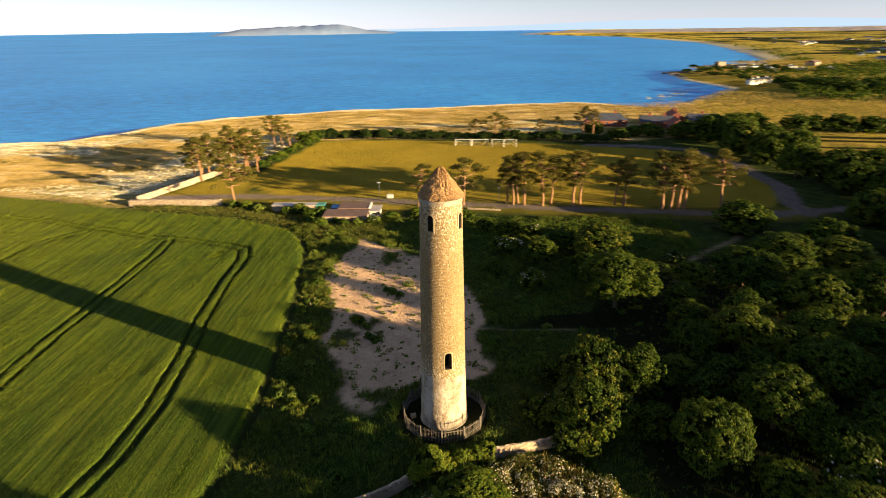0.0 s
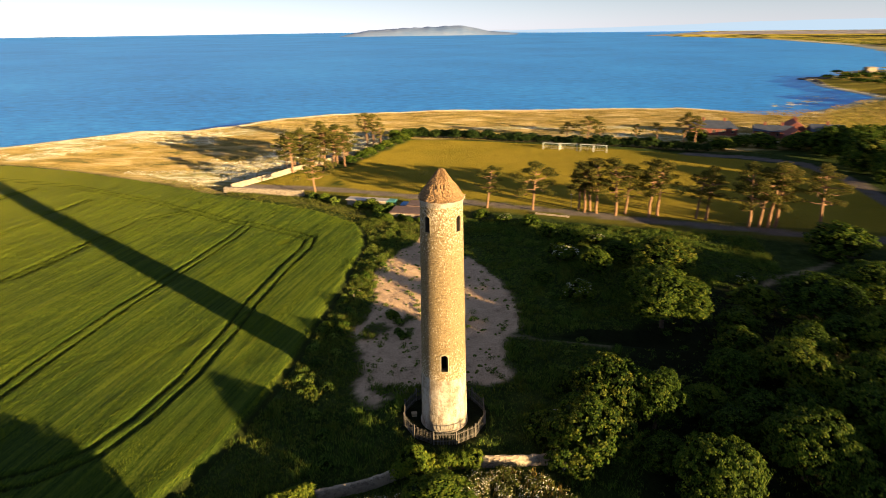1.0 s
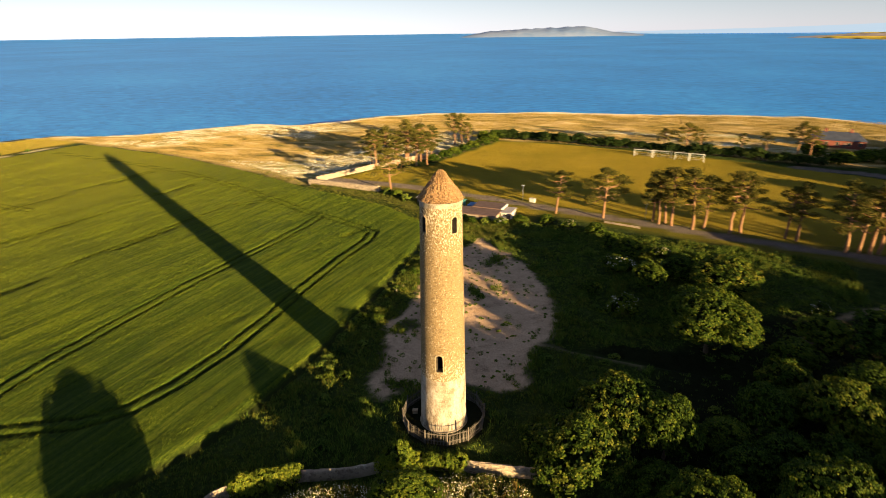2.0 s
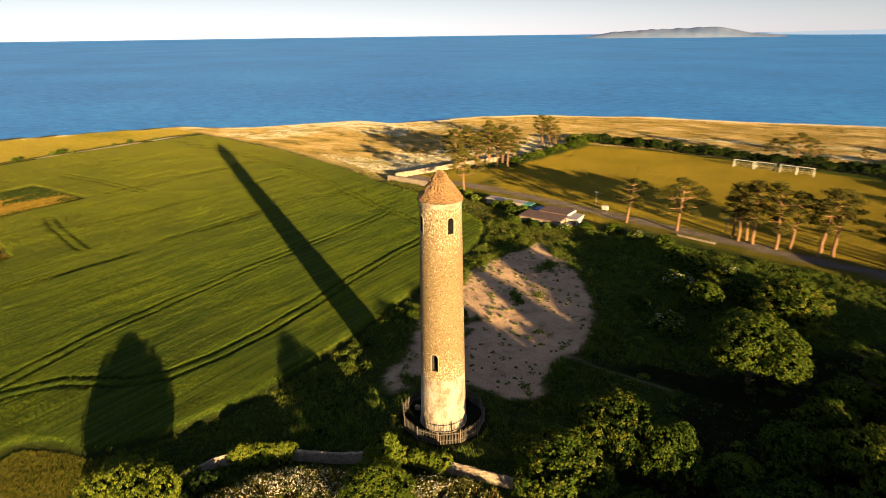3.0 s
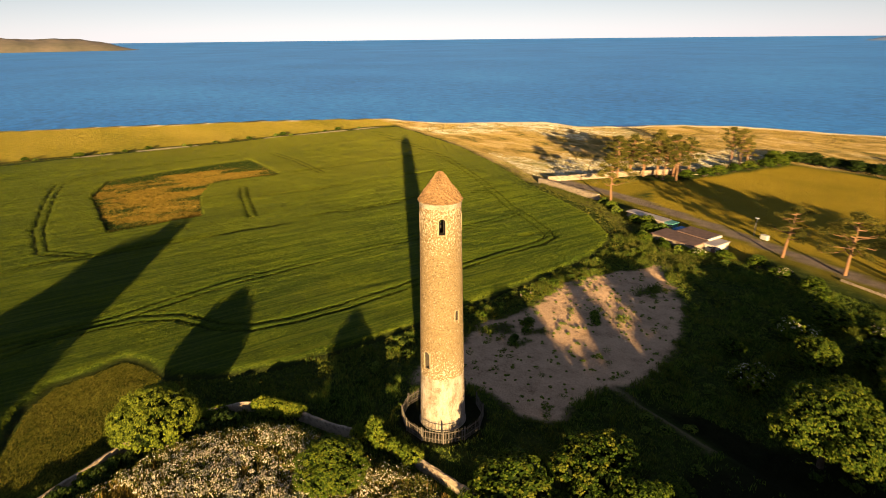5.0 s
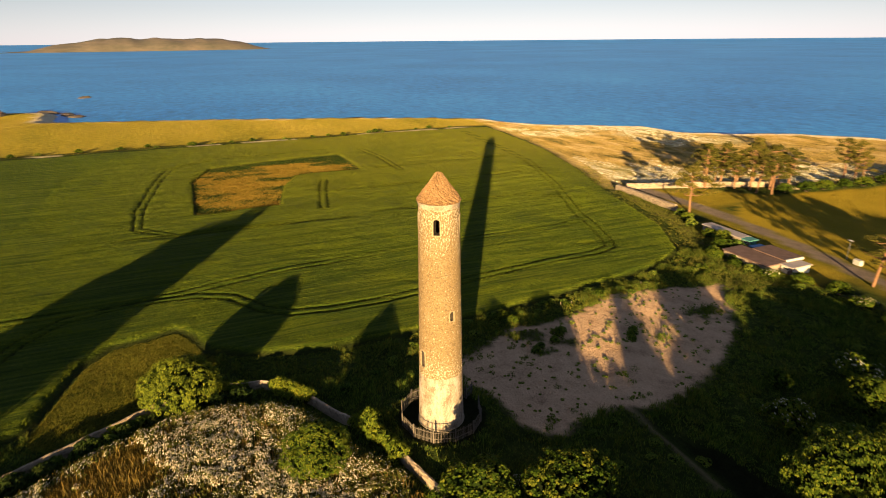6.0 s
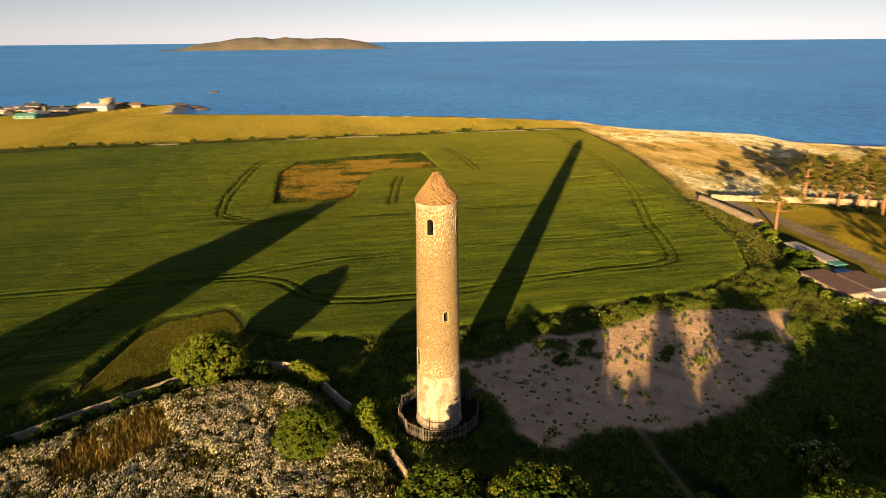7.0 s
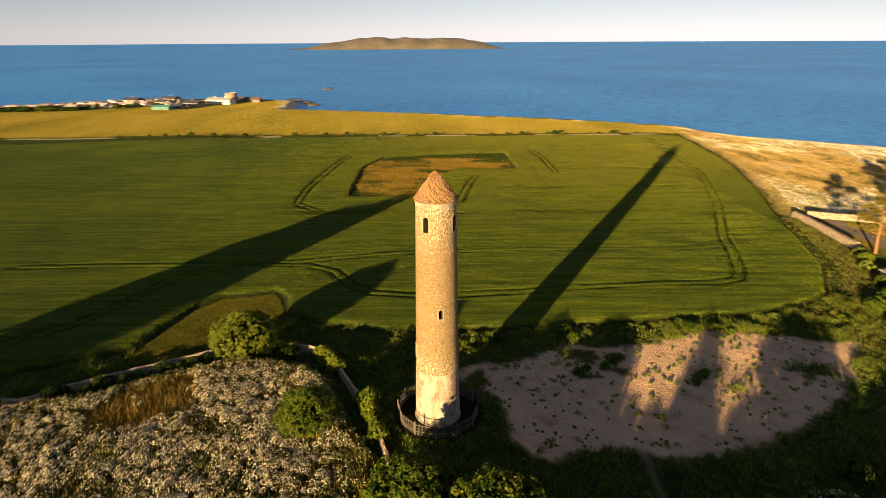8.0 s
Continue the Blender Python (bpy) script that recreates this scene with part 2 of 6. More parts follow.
MAT = {
    "ground": ground_material(),
    "crop": crop_material(),
    "sea": sea_material(),
    "rubble": rubble_material("tower_rubble", (0.2, 0.144, 0.074), (0.6, 0.52, 0.4), (0.085, 0.058, 0.03), 0.66, 9.0, [(6.6, 0.1), (9.6, 0.02), (18.5, 0.0), (20.5, 0.06), (23.4, 0.1)]),
    "plinth": rubble_material("tower_limewash", (0.22, 0.172, 0.122), (0.43, 0.375, 0.315), (0.135, 0.1, 0.066), 0.52, 1.6),
    "cap": rubble_material("cap_stone", (0.235, 0.142, 0.066), (0.48, 0.38, 0.25), (0.09, 0.055, 0.027), 0.64, 7.5),
    "dressed": grainy("dressed_stone", (0.2, 0.15, 0.085), (0.45, 0.36, 0.24), 4.5, 16, bumped=0.6),
    # stone darkened by colour to stand for shade inside the tower openings
    "recess_shade": grainy("shaded_inner_stone", (0.03, 0.025, 0.02), (0.08, 0.065, 0.05), 3, 12),
    "wall": rubble_material("boundary_stone", (0.27, 0.215, 0.16), (0.46, 0.4, 0.32), (0.12, 0.09, 0.07), 0.6, 2.6),
    "leaf": foliage("broadleaf", (0.01, 0.024, 0.003), (0.068, 0.11, 0.009), (0.17, 0.188, 0.015)),
    # darker copy of the leaf colours: crown's inner shade put into colour
    "leaf_shaded": foliage("shaded_inner_leaf", (0.006, 0.012, 0.002), (0.018, 0.034, 0.004), (0.04, 0.055, 0.007)),
    "leaf_bright": foliage("spring_leaf", (0.05, 0.075, 0.008), (0.2, 0.24, 0.018), (0.34, 0.34, 0.028)),
    "leaf_gold": foliage("budding_leaf", (0.036, 0.052, 0.006), (0.125, 0.145, 0.013), (0.25, 0.235, 0.025)),
    "leaf_light": foliage("ivy_leaf", (0.06, 0.1, 0.008), (0.14, 0.18, 0.014), (0.26, 0.27, 0.02)),
    "pine": foliage("pine_needle", (0.034, 0.042, 0.009), (0.125, 0.118, 0.02), (0.26, 0.2, 0.042)),
    "hedge": foliage("hedge_leaf", (0.012, 0.022, 0.006), (0.03, 0.055, 0.01), (0.08, 0.1, 0.02)),
    "weed": foliage("weed_blade", (0.018, 0.038, 0.006), (0.105, 0.165, 0.022), (0.25, 0.27, 0.036), 0.8),
    "weed_light": foliage("seeding_grass", (0.07, 0.085, 0.012), (0.15, 0.155, 0.022), (0.3, 0.24, 0.045), 0.85),
    "ear": foliage("cereal_ear", (0.105, 0.145, 0.011), (0.14, 0.18, 0.013), (0.19, 0.215, 0.017), 0.7),
    "thicket": foliage("thicket_leaf", (0.05, 0.065, 0.01), (0.15, 0.16, 0.03), (0.32, 0.28, 0.07), 0.85),
    "bank": foliage("bank_grass", (0.06, 0.076, 0.01), (0.135, 0.142, 0.017), (0.27, 0.228, 0.032), 0.85),
    "fallow": foliage("fallow_grass", (0.15, 0.105, 0.017), (0.27, 0.188, 0.028), (0.41, 0.275, 0.045), 0.85),
    "marram": foliage("marram", (0.21, 0.16, 0.035), (0.35, 0.255, 0.065), (0.5, 0.37, 0.12), 0.85),
    "cliff": foliage("cliff_grass", (0.21, 0.195, 0.014), (0.26, 0.228, 0.017), (0.32, 0.26, 0.02), 0.85),
    "mown": foliage("mown_grass", (0.23, 0.172, 0.013), (0.26, 0.19, 0.015), (0.29, 0.21, 0.018), 0.85),
    "yellow_ears": foliage("yellow_ear", (0.13, 0.15, 0.012), (0.165, 0.178, 0.014), (0.21, 0.21, 0.018), 0.75),
    "straw": foliage("dry_grass", (0.1, 0.085, 0.018), (0.22, 0.16, 0.035), (0.36, 0.24, 0.06), 0.85),
    "blossom": foliage("blossom", (0.4, 0.34, 0.23), (0.62, 0.57, 0.45), (0.82, 0.79, 0.7), 0.8),
    "cream_blossom": foliage("cream_blossom", (0.56, 0.49, 0.34), (0.78, 0.71, 0.55), (0.91, 0.87, 0.76), 0.8),
    "bark": grainy("bark", (0.05, 0.035, 0.022), (0.13, 0.09, 0.06), 4, 30, bumped=0.6),
    "pine_bark": grainy("pine_bark", (0.14, 0.075, 0.04), (0.34, 0.19, 0.1), 3, 20, bumped=0.6),
    "paling": grainy("weathered_paling", (0.06, 0.053, 0.047), (0.15, 0.132, 0.115), 3, 30, thing=0.3),
    "white": grainy("white_paint", (0.5, 0.49, 0.46), (0.66, 0.65, 0.62), 1.5, 12, 0.5),
    "cream": grainy("cream_render", (0.24, 0.19, 0.15), (0.34, 0.28, 0.22), 1.2, 10),
    "brown_roof": grainy("brown_felt", (0.1, 0.065, 0.055), (0.2, 0.13, 0.11), 1.0, 14),
    "grey_roof": grainy("grey_sheet", (0.3, 0.26, 0.26), (0.5, 0.44, 0.42), 0.8, 12, 0.6),
    "blue": grainy("blue_sheet", (0.06, 0.16, 0.36), (0.12, 0.26, 0.5), 1.5, 12, 0.5),
    "teal": grainy("teal_paint", (0.06, 0.2, 0.18), (0.12, 0.3, 0.27), 1.5, 12, 0.5),
    "brick": grainy("red_brick", (0.14, 0.045, 0.036), (0.24, 0.08, 0.058), 0.6, 6),
    "slate": grainy("slate", (0.035, 0.04, 0.065), (0.075, 0.085, 0.125), 0.6, 5, 0.6),
    "glass": grainy("window_glass", (0.02, 0.025, 0.03), (0.05, 0.055, 0.06), 1, 5, 0.12, 0, spec=0.6),
    "metal": grainy("galvanised", (0.35, 0.35, 0.35), (0.55, 0.54, 0.52), 3, 20, 0.45, metal=0.7),
    "net": grainy("goal_net", (0.5, 0.48, 0.44), (0.7, 0.68, 0.64), 3, 20),
    "rock": grainy("shore_rock", (0.05, 0.04, 0.035), (0.16, 0.13, 0.11), 0.3, 3, bumped=0.8, bump_size=0.2),
    "island": grainy("island_heath", (0.085, 0.09, 0.07), (0.25, 0.2, 0.16), 0.006, 0.05, bumped=0.5, bump_size=6),
    # blue of the air before the headland is put into its base colour
    "head": grainy("hazed_headland", (0.12, 0.2, 0.4), (0.25, 0.3, 0.46), 0.004, 0.03, bumped=0.3, bump_size=6),
    "far": grainy("far_shore", (0.09, 0.1, 0.12), (0.6, 0.48, 0.42), 0.02, 0.1, bumped=0),
    # haze and daylight on the far hills, put in as emission
    "haze": glow("hills_haze_glow", (0.158, 0.165, 0.175)),
}


# ---------------------------------------------------------------- mesh tools
def grid_faces(nx, ny, wrap=False):
    i, j = np.meshgrid(np.arange(nx if wrap else nx - 1), np.arange(ny - 1), indexing="ij")
    n = (i + 1) % nx
    return np.stack([i * ny + j, n * ny + j, n * ny + j + 1, i * ny + j + 1], -1).reshape(-1, 4)


def mesh_of(name, verts, faces, mat, smooth_shade=False):
    """A mesh from arrays of points and of faces with equal corners."""
    verts, faces = np.asarray(verts, np.float32), np.asarray(faces, np.int32)
    me = bpy.data.meshes.new(name)
    n, k = faces.shape
    me.vertices.add(len(verts))
    me.vertices.foreach_set("co", verts.ravel())
    me.loops.add(n * k)
    me.loops.foreach_set("vertex_index", faces.ravel())
    me.polygons.add(n)
    me.polygons.foreach_set("loop_start", np.arange(0, n * k, k, dtype=np.int32))
    me.polygons.foreach_set("use_smooth", np.full(n, smooth_shade))
    me.materials.append(mat)
    me.update(calc_edges=True)
    me.validate()
    return me


def put(name, me, parent=None, label="", at=None):
    ob = new(name, me)
    ob.parent = parent
    if at is not None:
        ob.matrix_basis = at
    if label:
        ob["label"] = label
    return ob


def part(name, bm, mat, parent=None, label="", smooth_shade=False):
    me = bpy.data.meshes.new(name)
    for f in bm.faces:
        f.smooth = smooth_shade
    bm.to_mesh(me)
    bm.free()
    me.materials.append(mat)
    return put(name, me, parent, label)


def empty(name, at, label, category, group="", kind=""):
    ob = new(name)
    ob.empty_display_size = 0.3
    ob.matrix_basis = at
    return tagged(ob, label, category, group, kind)


def box(bm, x0, x1, y0, y1, z0, z1, bevel=0.0):
    """A box with slightly broken edges."""
    made = bmesh.ops.create_cube(bm, size=1, matrix=Matrix.Translation(((x0 + x1) / 2, (y0 + y1) / 2, (z0 + z1) / 2)) @ Matrix.Diagonal((x1 - x0, y1 - y0, z1 - z0, 1)))
    if bevel:
        edges = list({e for v in made["verts"] for e in v.link_edges})
        bmesh.ops.bevel(bm, geom=edges, offset=bevel, segments=1, affect="EDGES")


def tube(points, radii, sides=8):
    """Points and faces of a tapering tube along points."""
    pts = [Vector(p) for p in points]
    verts, faces = [], []
    for i, p in enumerate(pts):
        d = (pts[min(i + 1, len(pts) - 1)] - pts[max(i - 1, 0)]).normalized()
        u = d.orthogonal().normalized()
        w = d.cross(u)
        for k in range(sides):
            a = 2 * math.pi * k / sides
            verts.append(p + (u * math.cos(a) + w * math.sin(a)) * radii[i])
    for i in range(len(pts) - 1):
        for k in range(sides):
            a, b = i * sides + k, i * sides + (k + 1) % sides
            faces.append((a, b, b + sides, a + sides))
    return np.array([tuple(v) for v in verts]), np.array(faces)


def join_arrays(pieces):
    v, f, base = [], [], 0
    for verts, faces in pieces:
        v.append(np.asarray(verts))
        f.append(np.asarray(faces) + base)
        base += len(verts)
    return np.concatenate(v), np.concatenate(f)


def unit(rng, n):
    v = rng.normal(size=(n, 3))
    return v / np.linalg.norm(v, axis=1, keepdims=True)


def leaves(points, normals, size, rng, wild=0.7, slim=0.75):
    """Small bent quads at the points, facing roughly along the normals."""
    n = len(points)
    d = normals + wild * unit(rng, n)
    d /= np.linalg.norm(d, axis=1, keepdims=True)
    u = np.cross(d, unit(rng, n))
    u /= np.linalg.norm(u, axis=1, keepdims=True) + 1e-9
    w = np.cross(d, u)
    s = (size * rng.uniform(0.6, 1.3, n))[:, None]
    bend = d * s * 0.25
    quad = np.stack([points - u * s, points - w * s * slim + bend, points + u * s, points + w * s * slim + bend], 1)
    return quad.reshape(-1, 3), np.arange(4 * n).reshape(-1, 4)


def blades(x, y, z, height, rng, lean=0.5, width=0.12, per=4):
    """Tufts of three-cornered blades standing at the points."""
    n = len(x) * per
    base = np.stack([np.repeat(x, per), np.repeat(y, per), np.repeat(z, per)], 1)
    base[:, :2] += rng.normal(size=(n, 2)) * 0.14
    a = rng.uniform(0, 2 * np.pi, n)
    h = np.repeat(height, per) * rng.uniform(0.6, 1.25, n)
    side = np.stack([np.cos(a), np.sin(a), np.zeros(n)], 1) * (np.repeat(width, per) * rng.uniform(0.6, 1.3, n) if np.ndim(width) else width * rng.uniform(0.6, 1.3, n))[:, None]
    b = rng.uniform(0, 2 * np.pi, n)
    tip = base + np.stack([np.cos(b) * h * lean * rng.uniform(0, 1, n), np.sin(b) * h * lean * rng.uniform(0, 1, n), h], 1)
    return np.stack([base - side, base + side, tip], 1).reshape(-1, 3), np.arange(3 * n).reshape(-1, 3)


# ---------------------------------------------------------------- plan
LAND = [(-330, -600), (-370, -345), (-390, -309), (-406, -278), (-415, -253), (-424, -239), (-438, -222), (-446, -200), (-442, -165), (-415, -118), (-349, -108), (-314, -30), (-279, 37), (-256, 90), (-242, 117), (-211, 127), (-195, 149),
        (-180, 175), (-159, 180), (-145, 196), (-132, 222), (-112, 240), (-87, 250), (-59, 258), (-30, 265), (1, 272), (33, 280), (65, 285), (102, 282),
        (125, 290), (140, 320), (168, 351), (215, 411), (213, 435), (206, 478), (217, 555), (274, 611), (337, 690), (378, 682), (444, 848), (487, 997),
        (560, 1234), (631, 1572), (662, 2338), (427, 3025), (495, 3516), (900, 4400), (4400, 4400), (4400, -4400), (-330, -4400)]
CROP = [(-199, 103), (-139, 98), (-107, 89.7), (-75, 79), (-46, 71), (-33, 64), (-28.6, 57), (-26, 50), (-24.9, 43), (-23, 30.5), (-21.6, 18), (-20.6, 9), (-20.2, 0),
        (-20.4, -6), (-20.9, -12), (-22.9, -18), (-26.2, -23.6), (-31.6, -25.8), (-34.2, -27.6), (-32.6, -31), (-32.2, -35), (-28.9, -37.6), (-21.5, -39.6), (-15.4, -41), (-12.6, -46), (-9, -54), (0, -80),
        (-5, -200), (-188, -200), (-200, -95), (-202, 4), (-204, 54)]
FALLOW = [(-97, -24.5), (-133, -25.5), (-150, -20.5), (-156, -3), (-160, 22), (-132, 23), (-131, 2.5), (-117, -3), (-98, -6.2)]
PITCH = [(-53.8, 103), (-55.8, 120), (-52.5, 140), (-48.3, 165), (-20, 166), (1, 163), (41, 154), (65, 147), (81, 139), (87.6, 114), (82, 88), (75, 77),
         (59, 77.4), (27, 81), (-13, 88), (-46, 92)]
SAND = [(-9.8, 1.5), (-12.5, 8), (-15, 14), (-17, 19), (-16.5, 25), (-19, 32), (-21, 38), (-19.5, 44), (-19, 50), (-18.5, 57), (-16.3, 59), (-12, 54.5), (-6, 48), (-0.5, 41),
        (3.2, 34), (4.6, 29), (5.8, 24), (4.8, 20), (5.2, 15), (6.4, 11), (4.4, 7.6), (1.8, 6.4), (-3.2, 6.2), (-5.8, 4.4), (-7.6, 0.6)]
MEADOW = [(4, -52), (-2, -49.3), (-2.3, -44.9), (-3.7, -38.8), (-6.9, -35.1), (-9.3, -30.1), (-10.8, -26.4), (-11, -21.3), (-9, -16.2), (-5.4, -12.6), (3.4, -9), (7, -6.4), (9.5, -5.6), (15.5, -9.5), (17, -16), (16, -32), (15, -52)]
BANK = [(-14.6, -38.5), (-21, -38.6), (-28.6, -36.6), (-31.4, -34), (-31.8, -30.6), (-30.6, -26.4), (-25, -24.4), (-18, -27), (-15.6, -32)]
DRY = [(3.2, -37.3), (-0.3, -37.9), (-4.3, -36.6), (-8.2, -30), (-4.4, -28.2), (-0.3, -27.2), (3, -32.4)]
ROAD = [(-78, 90), (-60, 90.6), (-45, 90.2), (-27, 87.6), (-13, 84.6), (7, 81), (27, 77), (52, 74.2), (69, 71.6), (88, 75), (120, 84), (180, 96)]
DRIVE = [(50, 153), (66, 151), (81, 144), (86.5, 122), (86, 95), (80.5, 80), (80, 73)]
DUNES = [(-199, 104), (-139, 99), (-107, 91), (-80, 82), (-76, 90), (-70, 112), (-60, 135), (-53, 168), (0, 168), (60, 158), (110, 178), (110, 205), (160, 330), (-300, 330), (-230, 110)]
TRAMS = [[(-10, -66), (-16.2, -60), (-22.6, -53.4), (-26.1, -51.6), (-30.9, -49.9), (-38.4, -47.2), (-43.6, -43.2), (-45.4, -38), (-46.1, -29), (-45.5, -24), (-43, -19.2), (-36.3, -15.2),
          (-33.2, -11), (-32.3, -6), (-32.3, 2.6), (-33.7, 14.3), (-35.2, 22), (-36.9, 36.4), (-37.4, 46.5), (-38.8, 51.3), (-43, 53.6), (-52, 56.6), (-62, 59.3), (-89, 70), (-122, 80), (-149, 83), (-190, 86)],
         [(-45.4, -78), (-46.2, -64), (-46.2, -47.5), (-46.8, -36), (-47.5, -28), (-51.2, -13), (-53.2, 4), (-54, 18), (-54.4, 34), (-54.7, 49), (-55.6, 56)],
         [(-80.5, -40), (-81, 5), (-81.6, 30), (-81.2, 57), (-76, 63)],
         [(-106, 12), (-107, 68)], [(-131, 30), (-132, 76)],
         [(-82, -30), (-88.5, -37), (-106, -38), (-133, -36), (-155, -33.5), (-166, -20), (-172, 20)],
         [(-90, 4.5), (-109, 7.7), (-119, 10)], [(-125, 35.4), (-150, 35.5), (-166, 33)]]
WOOD = [(18, -22), (20, 0), (14, 4), (13, 10), (18, 14), (20, 24), (24, 31), (30, 40), (40, 46), (60, 50), (140, 60), (140, -60), (40, -40)]
FIELD_ROWS = [[(110, 176), (170, 160), (250, 140)], [(118, 165), (180, 150), (260, 128)], [(125, 148), (180, 132), (250, 112)], [(128, 138), (190, 120), (250, 104)]]


def curve_up(r):
    """The far sheets rise a little, so that they end at the true horizon."""
    return 28.0 * (np.minimum(r, 5000) / 4900.0) ** 6


def level(x, y):
    """Height of the land."""
    x, y = np.asarray(x, float), np.asarray(y, float)
    r = np.hypot(x, y)
    z = -0.9 * smooth(5.5, 13, r) - 0.3 * smooth(40, 110, r) - 1.0 * smooth(150, 260, r) - 3.5 * smooth(300, 900, r)
    z = z + 0.45 * smooth(7.5, 4.8, r)
    z = z + 0.35 * (fnoise(x, y, 9, 3) - 0.5) * smooth(6, 14, r)
    z = z - 0.7 * smooth(2.2, 0.4, line_distance([(9, 22.6), (15, 22.7), (21, 22.8), (27, 23)], x, y))
    z = z + 1.1 * smooth(-1.2, 0.8, depth_in(MEADOW, x, y))
    return z + 1.6 * (fnoise(x, y, 60, 5) - 0.5) * smooth(90, 200, r) - 3.6 * smooth(-290, -370, x)


def level_at(x, y):
    return float(level(np.array([x]), np.array([y]))[0])


# ---------------------------------------------------------------- land and sea
def build_ground():
    gx = steps((-4400, -600, 160), (-600, -215, 6), (-215, -110, 3), (-110, -40, 2.0), (-40, 45, 0.75), (45, 110, 1.4), (110, 260, 3), (260, 900, 11), (900, 4400, 120))
    gy = steps((-4400, -500, 160), (-500, -80, 6), (-80, -52, 1.6), (-52, 65, 0.75), (65, 180, 1.5), (180, 330, 2.2), (330, 900, 8), (900, 4400, 110))
    X, Y = np.meshgrid(gx, gy, indexing="ij")
    X, Y = X.ravel(), Y.ravel()
    wob = fnoise(X, Y, 14, 21) - 0.5
    fine = fnoise(X, Y, 2.6, 22) - 0.5
    coast = depth_in(LAND, X, Y) + 5 * wob * smooth(60, 160, np.hypot(X, Y))
    land = level(X, Y)
    bay = smooth(60, 140, X) * smooth(250, 300, Y)
    land = land * (1 - bay) + (-8.6 + 5.2 * smooth(0, 90, coast)) * bay
    Z = -14 + (land + 14) * smooth(-7, 1.5, coast) + curve_up(np.hypot(X, Y))
    pitch = smooth(-0.6, 0.6, depth_in(PITCH, X, Y))
    Z = np.where(pitch > 0, Z * (1 - pitch) + (-1.3) * pitch, Z)
    dune = depth_in(DUNES, X, Y)
    Z += 0.9 * (fnoise(X, Y, 11, 31) - 0.5) * smooth(1, 9, dune) * smooth(1, 8, coast)
    sand = smooth(-0.5, 0.5, depth_in(SAND, X, Y) + 3.2 * wob + 2.6 * fine)
    weeds = smooth(0.66, 0.72, fnoise(X, Y, 5, 41)) * smooth(-4, -7, X)
    sand = sand * (1 - 0.9 * weeds)
    road = np.maximum(smooth(2.1, 1.5, line_distance(ROAD, X, Y) + 0.5 * wob), smooth(2.7, 2.1, line_distance(DRIVE, X, Y)))
    shore = smooth(9, 5, coast + 4 * fine) * smooth(-12, -6, coast) * smooth(100, 140, np.hypot(X, Y))
    shore = np.maximum(shore, smooth(11, 5, coast) * smooth(120, 140, X) * smooth(470, 400, Y) * smooth(150, 300, Y))
    shore = np.maximum(shore, smooth(45, 20, coast) * smooth(700, 800, Y) * smooth(2600, 1800, Y) * 0.8)
    strip = smooth(-208.5, -206.5, X) * smooth(-203, -205, X) * (fnoise(X * 0, Y, 26, 51) > 0.56) * smooth(100, 90, Y)
    shore = np.maximum(shore, 0.5 * strip)
    far_gold = 0.65 * smooth(-206, -212, X) + smooth(112, 122, X + 0.25 * (Y - 150)) * smooth(96, 106, Y + 0.2 * X * (X > 100))
    gold = np.clip(far_gold, 0, 1) * (coast > 0)
    fallow = smooth(-0.5, 0.8, depth_in(FALLOW, X, Y))
    gold = np.maximum(gold, 0.75 * fallow)
    lines = np.full(X.shape, 1e9)
    for row in FIELD_ROWS:
        lines = np.minimum(lines, line_distance(row, X, Y))
    far = smooth(330, 500, Y) * (X > 100)
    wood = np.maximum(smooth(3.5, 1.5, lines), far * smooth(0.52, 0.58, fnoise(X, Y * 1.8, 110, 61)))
    # shade beneath the wood painted into the ground colour
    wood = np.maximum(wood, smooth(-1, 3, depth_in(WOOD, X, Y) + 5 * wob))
    # darker ground inside the fence ring
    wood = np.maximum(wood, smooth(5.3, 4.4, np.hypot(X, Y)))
    # shaded hollow beside the path, its shade painted in with the same mask
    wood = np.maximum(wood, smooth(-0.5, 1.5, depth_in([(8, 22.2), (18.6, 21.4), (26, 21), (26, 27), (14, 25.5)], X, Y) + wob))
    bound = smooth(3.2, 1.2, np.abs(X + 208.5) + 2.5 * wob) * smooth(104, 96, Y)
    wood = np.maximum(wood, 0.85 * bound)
    blossom = smooth(0.36, 0.5, fnoise(X, Y, 38, 71)) * smooth(0, 8, dune) * smooth(190, 150, Y + 0.1 * X) * smooth(-45, -60, X)
    blossom = np.maximum(blossom, 0.9 * smooth(0, 4, dune) * smooth(5, 2, np.abs(Y - (205 + 5 * np.sin(X / 17)) - 6 * wob)) * smooth(-70, 0, X))
    blossom = np.maximum(blossom, 0.9 * smooth(0, 4, dune) * smooth(5, 2, np.abs(Y - (190 - 0.05 * X) - 14 * wob)) * smooth(0, 30, X))
    track = [(-15.5, 57), (-18.5, 64), (-26, 67.5), (-36, 71.5), (-47, 76), (-60, 79), (-76, 82), (-107, 91.5), (-139, 99.5), (-205, 106)]
    dirt = 0.55 * smooth(0.9, 0.3, line_distance(track, X, Y) + 2.4 * fine)
    dirt = np.maximum(dirt, 0.8 * smooth(0.9, 0.4, line_distance([(33, 22), (36, 32), (40, 41), (47, 49), (55, 55), (66, 66)], X, Y) + fine))
    dirt = np.maximum(dirt, 0.5 * smooth(0.5, 0.2, line_distance([(3.7, 20.4), (6.3, 21.1), (10.8, 20.9), (14.8, 20.8), (18.3, 20.4)], X, Y) + 0.4 * fine))
